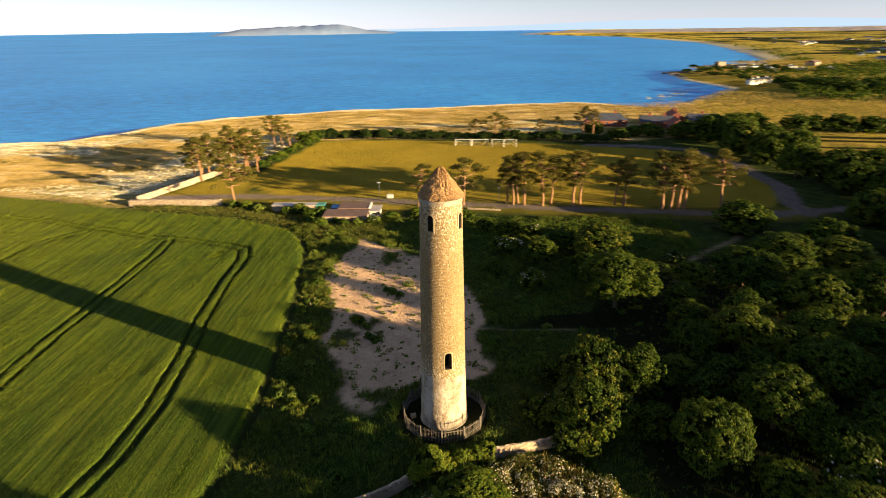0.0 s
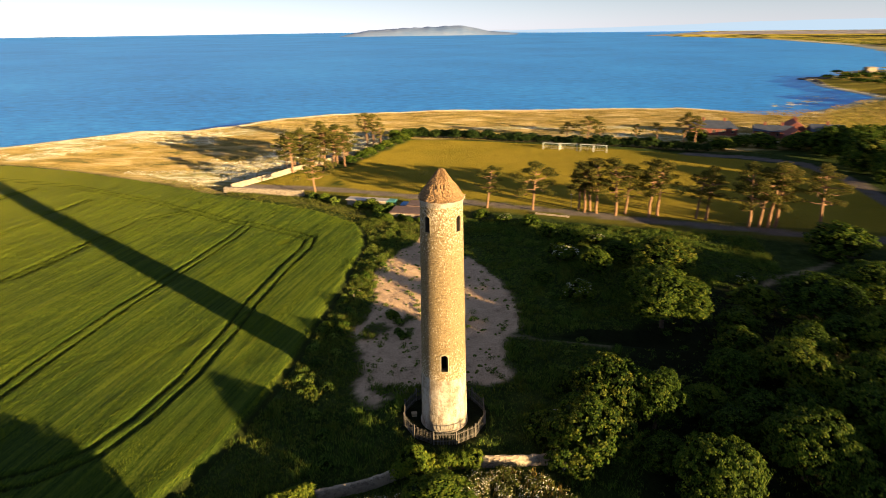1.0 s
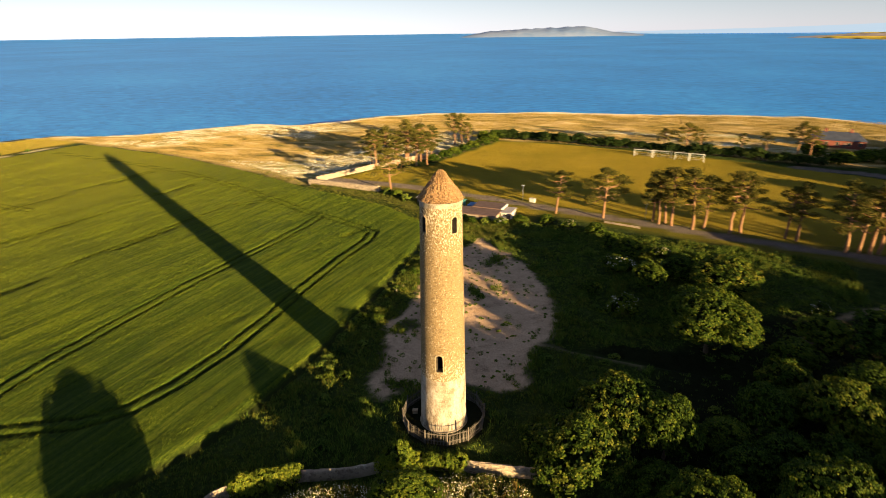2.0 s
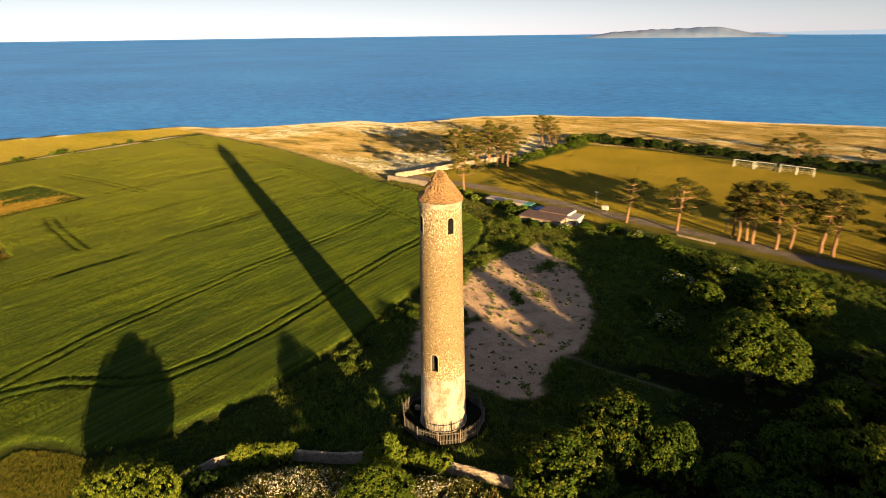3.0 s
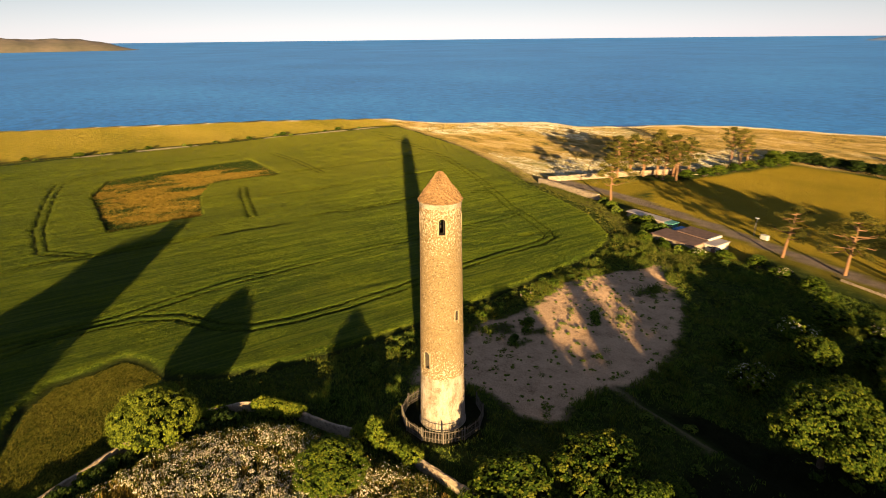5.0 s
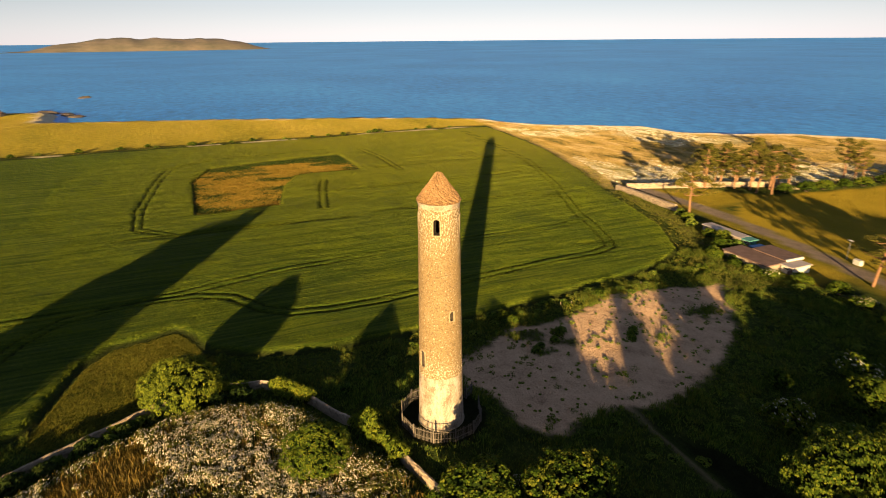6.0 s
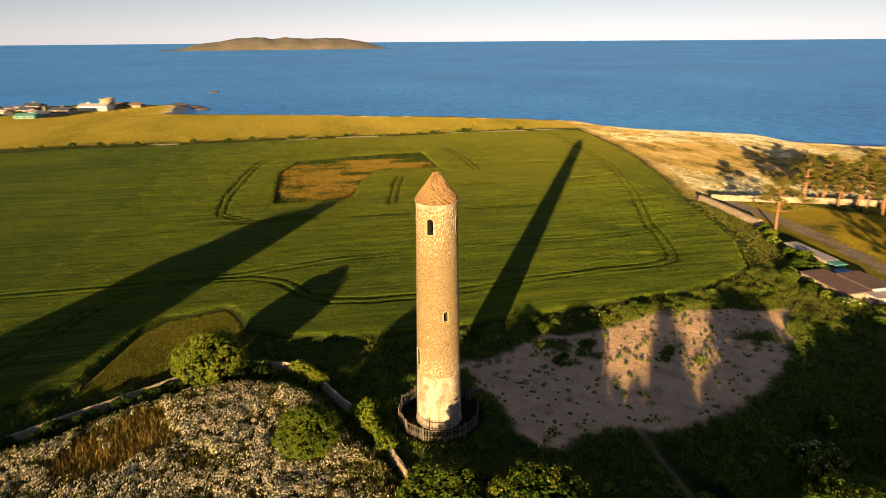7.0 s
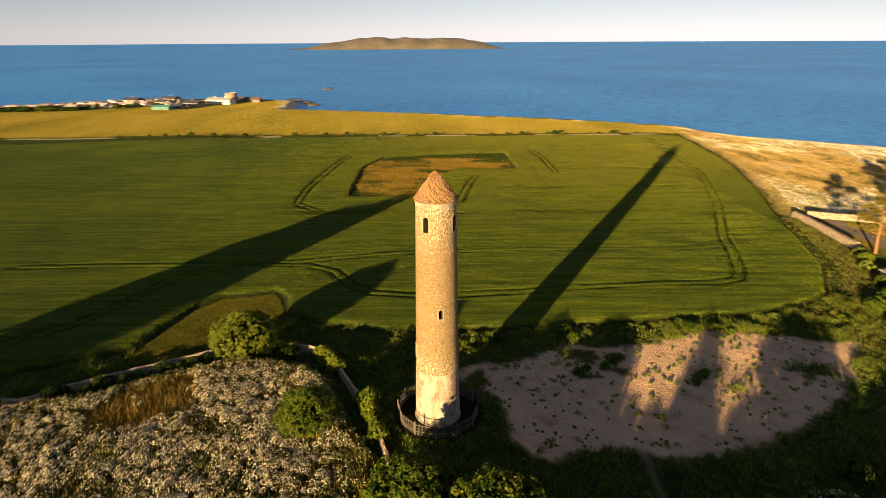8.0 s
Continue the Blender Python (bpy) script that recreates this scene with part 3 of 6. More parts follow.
    dirt = np.maximum(dirt, 0.75 * smooth(0.8, 0.3, np.abs(line_distance([(-17.5, 56), (-9.5, 49.5), (-2, 39.5), (2, 30), (3.8, 23)], X, Y) - 0.8) + fine))
    yard = smooth(-2, 2, depth_in([(-45, 75), (-12, 67.5), (-10, 82), (-45, 87)], X, Y) + 4 * wob)
    verge = smooth(6.5, 3.5, line_distance(ROAD, X, Y) + 3 * wob) * smooth(90, 75, X)
    apron = smooth(-1, 2, depth_in([(-76, 84), (-70, 105), (-54, 118), (-53, 92), (-56, 84)], X, Y))
    pitch = np.maximum.reduce([pitch, 0.8 * yard, verge * 0.4, apron * 0.8])
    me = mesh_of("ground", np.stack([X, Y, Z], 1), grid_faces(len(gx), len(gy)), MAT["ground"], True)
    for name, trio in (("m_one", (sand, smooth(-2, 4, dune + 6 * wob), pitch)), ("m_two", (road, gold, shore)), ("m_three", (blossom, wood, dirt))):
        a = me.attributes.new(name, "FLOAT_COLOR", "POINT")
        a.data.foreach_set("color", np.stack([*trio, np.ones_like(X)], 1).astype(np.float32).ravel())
    tagged(put("ground", me), "rough green and sandy coastal ground with dunes and fields", "ground", kind="structure")


def build_crop():
    gx = steps((-206, -62, 0.85), (-62, -30, 0.3), (-30, 2, 0.5))
    gy = steps((-201, -72, 1.8), (-72, 66, 0.55), (66, 105, 0.8))
    X, Y = np.meshgrid(gx, gy, indexing="ij")
    X, Y = X.ravel(), Y.ravel()
    d = np.minimum(depth_in(CROP, X, Y), -depth_in(FALLOW, X, Y)) + 0.9 * (fnoise(X, Y, 3.5, 81) - 0.5)
    rut = np.zeros(X.shape)
    for line in TRAMS:
        off = np.abs(line_distance(line, X, Y) - 0.95)
        rut = np.maximum(rut, smooth(0.36, 0.14, off))
    rut = np.maximum(rut, 0.5 * smooth(0.35, 0.1, np.abs(d - 1.1)) * smooth(-45, -30, X))
    rut = np.maximum(rut, smooth(1.5, 0.7, d))
    tall = 0.62 * smooth(-0.2, 1.6, d) * (1 - 0.7 * rut) + 0.12 * (fnoise(X, Y * 0.25, 1.3, 82) - 0.5) + 0.16 * (fnoise(X, Y, 8, 83) - 0.5)
    bare = np.hypot((X + 43) / 0.8, (Y - 48.5) / 2.0) < 1
    tall = np.where(bare, 0.1, tall)
    Z = level(X, Y) + np.where(d > 0, tall, -0.6)
    me = mesh_of("cereal_field", np.stack([X, Y, Z], 1), grid_faces(len(gx), len(gy)), MAT["crop"], True)
    a = me.attributes.new("rut", "FLOAT", "POINT")
    a.data.foreach_set("value", np.maximum(rut, bare * 1.0).astype(np.float32))
    # patchy yellow tone, stronger towards low x and high y
    a = me.attributes.new("yellow_tone", "FLOAT", "POINT")
    a.data.foreach_set("value", (0.9 * smooth(-45, -160, X) * smooth(-70, 20, Y) * (0.6 + 0.8 * fnoise(X, Y, 40, 86))).astype(np.float32))
    field = tagged(put("cereal_field", me), "green cereal crop with paired tractor tramlines", "crop field", kind="stuff")
    rng = np.random.default_rng(6)
    n = 1500000
    x, y = -206 + 204 * np.sqrt(rng.random(n)), np.where(rng.random(n) < 0.72, rng.uniform(-62, 75, n), rng.uniform(-150, 104, n))
    d = np.minimum(depth_in(CROP, x, y), -depth_in(FALLOW, x, y))
    thick = fnoise(x * 1.3, y * 0.1, 1.1, 84)
    keep = (d > 1.2) & (rng.random(n) < 0.3 + 1.1 * thick) & (rng.random(n) < smooth(-150, -70, y))
    for line in TRAMS:
        keep &= np.abs(line_distance(line, x, y) - 0.95) > 0.44
    keep &= (np.abs(d - 1.1) > 0.2) | (x < -42)
    x, y, thick = x[keep], y[keep], thick[keep]
    far = np.hypot(x - 40, y + 15)
    V, F = blades(x, y, level(x, y) + 0.34, 0.36 * (0.6 + 0.8 * thick), rng, 0.8, 0.024 + 0.00045 * far, 1)
    yellow_ears = rng.random(len(x)) < 0.9 * smooth(-50, -150, x) * smooth(-70, 20, y)
    put("ears", mesh_of("ears", V.reshape(-1, 3, 3)[~yellow_ears].reshape(-1, 3), np.arange(3 * (~yellow_ears).sum()).reshape(-1, 3), MAT["ear"]), field)
    put("ears", mesh_of("ears", V.reshape(-1, 3, 3)[yellow_ears].reshape(-1, 3), np.arange(3 * yellow_ears.sum()).reshape(-1, 3), MAT["yellow_ears"]), field)


def build_sea():
    r = np.concatenate([np.linspace(60, 700, 20), np.geomspace(760, 4950, 26)])
    a = np.linspace(0, 2 * np.pi, 160, endpoint=False)
    A, R = np.meshgrid(a, r, indexing="ij")
    A, R = A.ravel(), R.ravel()
    me = mesh_of("sea", np.stack([R * np.cos(A), R * np.sin(A), -9 + curve_up(R)], 1), grid_faces(len(a), len(r), True), MAT["sea"], True)
    tagged(put("sea", me), "calm blue evening sea with small ripples", "sea", kind="structure")


def ridge(name, ends, heights, depth, base, mat, label, category, seed, rugged=0.12):
    """A far land mass: a ridge between two ends with heights along it."""
    (ax, ay), (bx, by) = ends
    n, k = 90, 14
    along = np.linspace(0, 1, n)
    hs = np.interp(along, np.linspace(0, 1, len(heights)), heights)
    hs = hs * (1 + rugged * (vnoise(along * 22, along * 0, 1, seed) - 0.5))
    nx, ny = by - ay, ax - bx
    L = math.hypot(nx, ny)
    nx, ny = nx / L, ny / L
    V = []
    for i in range(n):
        for j in range(k):
            s = j / (k - 1) * 2 - 1
            px, py = ax + (bx - ax) * along[i], ay + (by - ay) * along[i]
            bulge = (1 - s * s) ** 0.8
            z = base + (hs[i]) * bulge * (1 + rugged * (lattice(np.array([i // 3]), np.array([j]), seed)[0] - 0.5))
            V.append((px + nx * s * depth, py + ny * s * depth, z - (6 if abs(s) == 1 else 0)))
    me = mesh_of(name, V, grid_faces(n, k), mat, True)
    return tagged(put(name, me), label, category, kind="structure")


build_ground()
build_crop()
build_sea()
ridge("island", ((-3430, -900), (-3560, 300)), [0, 3, 30, 40, 56, 62, 58, 62, 55, 57, 50, 34, 4], 300, -6, MAT["island"], "low heath-covered island out at sea", "island", 5)
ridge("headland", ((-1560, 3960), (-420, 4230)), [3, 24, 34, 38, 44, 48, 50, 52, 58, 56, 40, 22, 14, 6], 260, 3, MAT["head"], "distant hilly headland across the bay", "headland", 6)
ridge("far_shore", ((480, 3500), (3000, 2500)), [3, 14, 16, 15, 18, 16, 20, 18, 24, 30, 30], 420, -7, MAT["far"], "distant low built-up shore of the bay", "shore", 7)
ridge("backdrop", ((-700, 4700), (3900, 3000)), [4, 16, 22, 34, 46, 54, 50, 36, 30, 32, 30], 100, 12, MAT["haze"], "hills far behind the bay, haze put in as a flat pale glow", "hills", 8, 0.06)


# ---------------------------------------------------------------- the tower
def radius_at(z):
    return float(np.interp(z, [-1.0, 0.0, 0.5, 0.75, 6.45, 24.2], [2.5, 2.5, 2.47, 2.37, 2.23, 1.93]))


OPENINGS = [(-28.2, 22.35, 0.58, 1.52), (61.8, 22.35, 0.58, 1.52), (151.8, 22.35, 0.58, 1.52), (241.8, 22.35, 0.58, 1.52),
            (-75.5, 8.4, 0.68, 1.85), (11.2, 13.3, 0.42, 1.0), (190, 18.7, 0.4, 1.1), (188, 4.6, 0.9, 2.0)]


def in_opening(theta, z, grow=0.0):
    hit = np.zeros(theta.shape, bool)
    for az, zc, w, h in OPENINGS:
        u = (np.mod(theta - radians(az) + np.pi, 2 * np.pi) - np.pi) * radius_at(zc)
        half, spring = w / 2 + grow, zc + h / 2 - w / 2
        hit |= (np.abs(u) < half) & (z > zc - h / 2 - grow) & (z < spring)
        hit |= (z >= spring) & (np.hypot(u, z - spring) < half)
    return hit


def stone_relief(theta, z, course, length, seed):
    """How far each stone of a coursed rubble face stands out: 0..1, with sunk joints."""
    row = np.floor(z / course)
    shift = lattice(row, row * 0, seed)
    col = theta * 2.1 / length + shift * 7
    tall = z / course - row
    wide = col - np.floor(col)
    joint = smooth(0, 0.16, np.minimum(tall, 1 - tall)) * smooth(0, 0.12, np.minimum(wide, 1 - wide))
    return (0.35 + 0.65 * lattice(row, np.floor(col), seed + 1)) * joint


def lathe_wall(name, z0, z1, dz, n, relief, mat, parent, label=""):
    th = np.linspace(0, 2 * np.pi, n, endpoint=False)
    zz = np.linspace(z0, z1, int((z1 - z0) / dz) + 1)
    T, Z = np.meshgrid(th, zz, indexing="ij")
    T, Z = T.ravel(), Z.ravel()
    R = np.interp(Z, [-1.0, 0.0, 0.5, 0.75, 6.45, 24.2], [2.5, 2.5, 2.47, 2.37, 2.23, 1.93])
    R = R + relief * (stone_relief(T, Z, 0.15, 0.24, 3) - 0.5) + 0.5 * relief * (fnoise(T * 2, Z, 0.12, 9) - 0.5)
    F = grid_faces(n, len(zz), True)
    P = np.stack([R * np.cos(T), R * np.sin(T), Z], 1)
    mid_t = np.arctan2(P[F][:, :, 1].mean(1), P[F][:, :, 0].mean(1))
    F = F[~in_opening(mid_t, P[F][:, :, 2].mean(1), 0.05)]
    return put(name, mesh_of(name, P, F, mat), parent, label)


def arch_outline(w, h, n=10):
    """Half-width w/2, rising from the sill: points round the opening, sill left first."""
    spring = h / 2 - w / 2
    pts = [(-w / 2, -h / 2), (-w / 2, spring * 0.3)]
    pts += [(-w / 2 * math.cos(math.pi * k / n), spring + w / 2 * math.sin(math.pi * k / n)) for k in range(n + 1)]
    return pts + [(w / 2, spring * 0.3), (w / 2, -h / 2)]


def surround(az, zc, w, h, parent):
    """Dressed stones round an arched opening, and the deep reveal inside it with its shade put into the colour."""
    rad = radius_at(zc)
    inner, outer = arch_outline(w, h), arch_outline(w + 0.26, h + 0.24)
    outer = [(u * (1 + 0.22 * noise.noise(Vector((u * 3 + az, v * 3, zc)))), v * (1 + 0.1 * noise.noise(Vector((u * 4, v * 4 + az, zc + 7))))) for u, v in outer]

    def rings(pairs, name, mat, label):
        V, F, n = [], [], len(inner)
        for outline, r in pairs:
            V += [(r * math.cos(radians(az) + u / rad), r * math.sin(radians(az) + u / rad), zc + v) for u, v in outline]
        for k in range(len(pairs) - 1):
            F += [(k * n + i, k * n + (i + 1) % n, (k + 1) * n + (i + 1) % n, (k + 1) * n + i) for i in range(n)]
        return put(name, mesh_of(name, V, F, MAT[mat]), parent, label)

    rings([(outer, rad - 0.06), (outer, rad + 0.04), (inner, rad + 0.045), (inner, rad - 0.06)], "surround", "dressed", "pale dressed stone arch round a dark opening")
    rings([(inner, rad - 0.06), (inner, rad - 0.8)], "reveal", "recess_shade", "deep reveal of the opening, coloured dark as shade")


def build_tower():
    t = empty("round_tower", pose(0, 0, 0), "tall tapering round stone tower with a conical cap", "tower")
    lathe_wall("shaft", 6.45, 24.2, 0.05, 360, 0.026, MAT["rubble"], t, "golden rubble masonry with lime patches")
    lathe_wall("plinth", -0.8, 6.46, 0.11, 160, 0.014, MAT["plinth"], t, "smooth limewashed lower stage streaked with pale runs")
    for z0, z1, out in ((23.96, 24.34, 0.03), (24.32, 24.44, 0.1)):
        n = 96
        V, F = [], []
        for r, z in ((1.7, z0), (1.93 + out, z0), (1.94 + out, z1), (1.7, z1)):
            V += [((r + 0.03 * noise.noise(Vector((k * 0.35, z, 1)))) * math.cos(2 * math.pi * k / n), (r + 0.03 * noise.noise(Vector((k * 0.35, z, 1)))) * math.sin(2 * math.pi * k / n), z + 0.05 * noise.noise(Vector((k * 0.3, z, 5)))) for k in range(n)]
        for j in range(3):
            F += [(j * n + k, j * n + (k + 1) % n, (j + 1) * n + (k + 1) % n, (j + 1) * n + k) for k in range(n)]
        put("cornice", mesh_of("cornice", V, F, MAT["plinth"]), t, "pale lime-patched cornice band")
    n, rows = 210, 64
    th = np.linspace(0, 2 * np.pi, n, endpoint=False)
    zz = np.linspace(24.44, 27.0, rows)
    T, Z = np.meshgrid(th, zz, indexing="ij")
    T, Z = T.ravel(), Z.ravel()
    R = np.interp(Z, [24.44, 24.52, 25.0, 25.6, 26.2, 26.6, 26.8, 27.0], [2.02, 2.07, 1.74, 1.28, 0.82, 0.54, 0.42, 0.2])
    lumps = stone_relief(T * 1.1, Z, 0.12, 0.19, 33) - 0.45
    R = R + 0.13 * lumps * smooth(0.05, 0.5, R) + 0.12 * (fnoise(np.cos(T) * 4, np.sin(T) * 4 + Z * 3, 0.5, 34) - 0.5)
    Z = Z + 0.16 * (vnoise(np.cos(T) * 3, np.sin(T) * 3 + Z * 2, 0.35, 35) - 0.5)
    P = np.stack([R * np.cos(T), R * np.sin(T), Z], 1)
    P = np.concatenate([P, [[0, 0, 27.02]]])
    F = grid_faces(n, rows, True)
    me_cap = mesh_of("cap", P, F, MAT["cap"])
    put("cap", me_cap, t, "brown stone conical cap, weathered and lumpy")
    bm = bmesh.new()
    for fx, fy, fz, fr in ((0, 0, 26.92, 0.2), (0.17, -0.12, 26.8, 0.15), (-0.2, 0.05, 26.82, 0.17), (0.05, 0.2, 26.78, 0.14), (-0.08, -0.22, 26.74, 0.15)):
        bmesh.ops.create_icosphere(bm, subdivisions=1, radius=fr, matrix=Matrix.Translation((fx, fy, fz)))
    for v in bm.verts:
        v.co += v.normal * 0.05 * noise.noise(v.co * 6)
    part("finial", bm, MAT["cap"], t)
    # inner wall behind the openings, given the same painted shade
    th = np.linspace(0, 2 * np.pi, 120, endpoint=False)
    zz = np.linspace(-0.5, 24.2, 190)
    T, Z = np.meshgrid(th, zz, indexing="ij")
    T, Z = T.ravel(), Z.ravel()
    R = np.interp(Z, [0, 24.2], [1.5, 1.17])
    P = np.stack([R * np.cos(T), R * np.sin(T), Z], 1)
    F = grid_faces(120, 190, True)
    F = F[~in_opening(np.arctan2(P[F][:, :, 1].mean(1), P[F][:, :, 0].mean(1)), P[F][:, :, 2].mean(1), -0.02)]
    put("inner_wall", mesh_of("inner_wall", P, F, MAT["recess_shade"]), t)
    for az, zc, w, h in OPENINGS:
        surround(az, zc, w, h, t)


def build_fence():
    """Paling fence in straight bays round the tower, its gate standing open."""
    f = empty("paling_fence", pose(0, 0, 0), "weathered grey paling fence round the foot of the tower", "fence")
    rng = np.random.default_rng(4)
    bm = bmesh.new()
    box(bm, -0.012, 0.012, -0.034, 0.034, 0, 1.45)
    top = max(v.co.z for v in bm.verts)
    for v in bm.verts:
        if v.co.z == top:
            v.co.y *= 0.35
    me = bpy.data.meshes.new("pale")
    bm.to_mesh(me)
    bm.free()
    me.materials.append(MAT["paling"])
    rad = 4.3
    corners = [(-2.7, 4.8)] + [(rad * math.cos(radians(a)), rad * math.sin(radians(a))) for a in np.arange(118, 118 + 331, 30)]
    for (ax, ay), (bx, by) in zip(corners[:-1], corners[1:]):
        L = math.hypot(bx - ax, by - ay)
        ang = math.degrees(math.atan2(by - ay, bx - ax))
        n = int(L / 0.14)
        for k in range(n):
            s = (k + 0.5) / n
            x, y = ax + (bx - ax) * s, ay + (by - ay) * s
            put("pale", me, f, at=pose(x, y, level_at(x, y) + rng.uniform(-0.03, 0.03), rng.uniform(-1.5, 1.5), rng.uniform(-1.5, 1.5), ang + 90))
        for z in (0.4, 1.15):
            bm = bmesh.new()
            box(bm, 0, L, 0.02, 0.07, z - 0.045, z + 0.045, 0.005)
            r = part("rail", bm, MAT["paling"], f)
            r.matrix_basis = pose(ax, ay, level_at((ax + bx) / 2, (ay + by) / 2), 0, 0, ang)
    for x, y in corners:
        bm = bmesh.new()
        box(bm, -0.06, 0.06, -0.06, 0.06, -0.4, 1.62, 0.01)
        p = part("post", bm, MAT["paling"], f)
        p.matrix_basis = pose(x, y, level_at(x, y), 0, 0, math.degrees(math.atan2(y, x)))


build_tower()
build_fence()


# ---------------------------------------------------------------- stone walls
def stone_wall(points, height, thick, label, seed, mat="wall"):
    """A rubble wall along points, lumpy, with a rounded worn top."""
    pts = [Vector((x, y)) for x, y in points]
    run, total = [0.0], 0.0
    for a, b in zip(pts[:-1], pts[1:]):
        total += (b - a).length
        run.append(total)
    n = max(6, int(total / 0.3))
    S = np.linspace(0, total, n)
    px, py = np.interp(S, run, [p.x for p in pts]), np.interp(S, run, [p.y for p in pts])
    tx, ty = np.gradient(px), np.gradient(py)
    L = np.hypot(tx, ty)
    nx, ny = -ty / L, tx / L
    prof = [(-1, -0.5), (-1, 0.2), (-0.98, 0.5), (-0.95, 0.8), (-0.8, 0.97), (-0.3, 1.03), (0.3, 1.03), (0.8, 0.97), (0.95, 0.8), (0.98, 0.5), (1, 0.2), (1, -0.5)]
    V = []
    for i in range(n):
        g = level_at(px[i], py[i])
        for j, (s, h) in enumerate(prof):
            k = lattice(np.array([i // 2 + j * 31]), np.array([int(h * 6)]), seed)[0] - 0.5
            off = s * thick / 2 + 0.06 * k
            V.append((px[i] + nx[i] * off, py[i] + ny[i] * off, g + h * height + (0.1 * k if h > 0.7 else 0)))
    F = list(map(tuple, grid_faces(n, len(prof))))
    m = len(prof)
    me = mesh_of("stone_wall", V, F, MAT[mat])
    bm = bmesh.new()
    bm.from_mesh(me)
    bm.verts.ensure_lookup_table()
    bm.faces.new([bm.verts[j] for j in range(m)])
    bm.faces.new([bm.verts[(n - 1) * m + j] for j in reversed(range(m))])
    bm.to_mesh(me)
    bm.free()
    return tagged(put("stone_wall", me), label, "wall")


GARDEN_WALL = [(-2, -49), (-5.5, -44.5), (-8.6, -39.7), (-11.7, -34.1), (-14.4, -29.5), (-15.8, -24.5), (-15.7, -20.6), (-15.0, -17.3), (-13.6, -15.0), (-9.3, -12.2), (-4.7, -9.8),
               (-1.2, -7.6), (3.0, -6.3), (6.4, -5.1), (11.8, -2.9), (15, -1.6)]
stone_wall(GARDEN_WALL, 1.15, 0.38, "weathered rubble boundary wall partly grown with ivy", 3)
stone_wall([(-77.6, 83.2), (-70, 83.0), (-55.0, 82.6)], 1.5, 1.3, "broad pale stone wall beside the crop field", 5)
stone_wall([(-77.4, 86.0), (-75.5, 92), (-72, 101), (-67.7, 114.5), (-64, 124), (-56, 131)], 1.5, 0.5, "pale stone wall below the pine trees", 7)
stone_wall([(4.5, 77.4), (12, 76.1)], 0.35, 0.3, "low stone kerb wall beside the road", 9)


# ---------------------------------------------------------------- trees
def limb(a, b, r0, r1, rng, bend=0.12, n=6, sides=6):
    a, b = np.array(a, float), np.array(b, float)
    L = np.linalg.norm(b - a)
    pts = [a + (b - a) * k / (n - 1) + rng.normal(size=3) * L * bend * math.sin(math.pi * k / (n - 1)) * 0.5 for k in range(n)]
    return tube(pts, [r0 + (r1 - r0) * k / (n - 1) for k in range(n)], sides)


def sprays(lobes, spacing, per, leaf, rng, low=-0.5):
    """Leaves gathered in small rounded sprays all over the lobes: points, directions, and a spray's number for each leaf."""
    P, N, K, count = [], [], [], 0
    C = np.array([l[:3] for l in lobes])
    Q = np.array([l[3] for l in lobes])
    for i, (x, y, z, q) in enumerate(lobes):
        n = max(6, int(11.0 * q * q / spacing ** 2))
        d = unit(rng, n)
        d = d[d[:, 2] > low]
        c = np.array([x, y, z]) + d * (q * rng.uniform(0.86, 1.08, len(d)))[:, None] * np.array([1, 1, 0.88])
        far = np.linalg.norm((c[:, None] - C[None]) / np.array([1, 1, 0.88]), axis=2) / Q[None]
        far[:, i] = 9
        ok = far.min(1) > 0.84
        c, d = c[ok], d[ok]
        n = len(c)
        r = spacing * (0.3 + 0.65 * rng.random(n) ** 1.5)
        m = np.maximum(5, (per * (r / spacing / 0.57) ** 2).astype(int))
        e = np.repeat(d, m, 0) * 0.75 + unit(rng, int(m.sum()))
        e /= np.linalg.norm(e, axis=1, keepdims=True) + 1e-9
        P.append(np.repeat(c, m, 0) + e * (np.repeat(r, m) * rng.uniform(0.7, 1.1, len(e)))[:, None] * np.array([1, 1, 0.75]))
        N.append(e * 0.6 + np.repeat(d, m, 0) * 0.55 + np.array([0, 0, 0.15]))
        K.append(count + np.repeat(np.arange(n), m))
        count += n
    return np.concatenate(P), np.concatenate(N), np.concatenate(K)


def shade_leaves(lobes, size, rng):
    """Larger leaves inside the crown, seen through its gaps; the inner shade is put into their dark colour."""
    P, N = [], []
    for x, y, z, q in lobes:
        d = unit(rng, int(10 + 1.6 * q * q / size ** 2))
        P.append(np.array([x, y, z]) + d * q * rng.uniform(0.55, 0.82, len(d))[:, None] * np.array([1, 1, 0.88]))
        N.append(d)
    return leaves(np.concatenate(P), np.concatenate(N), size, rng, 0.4)


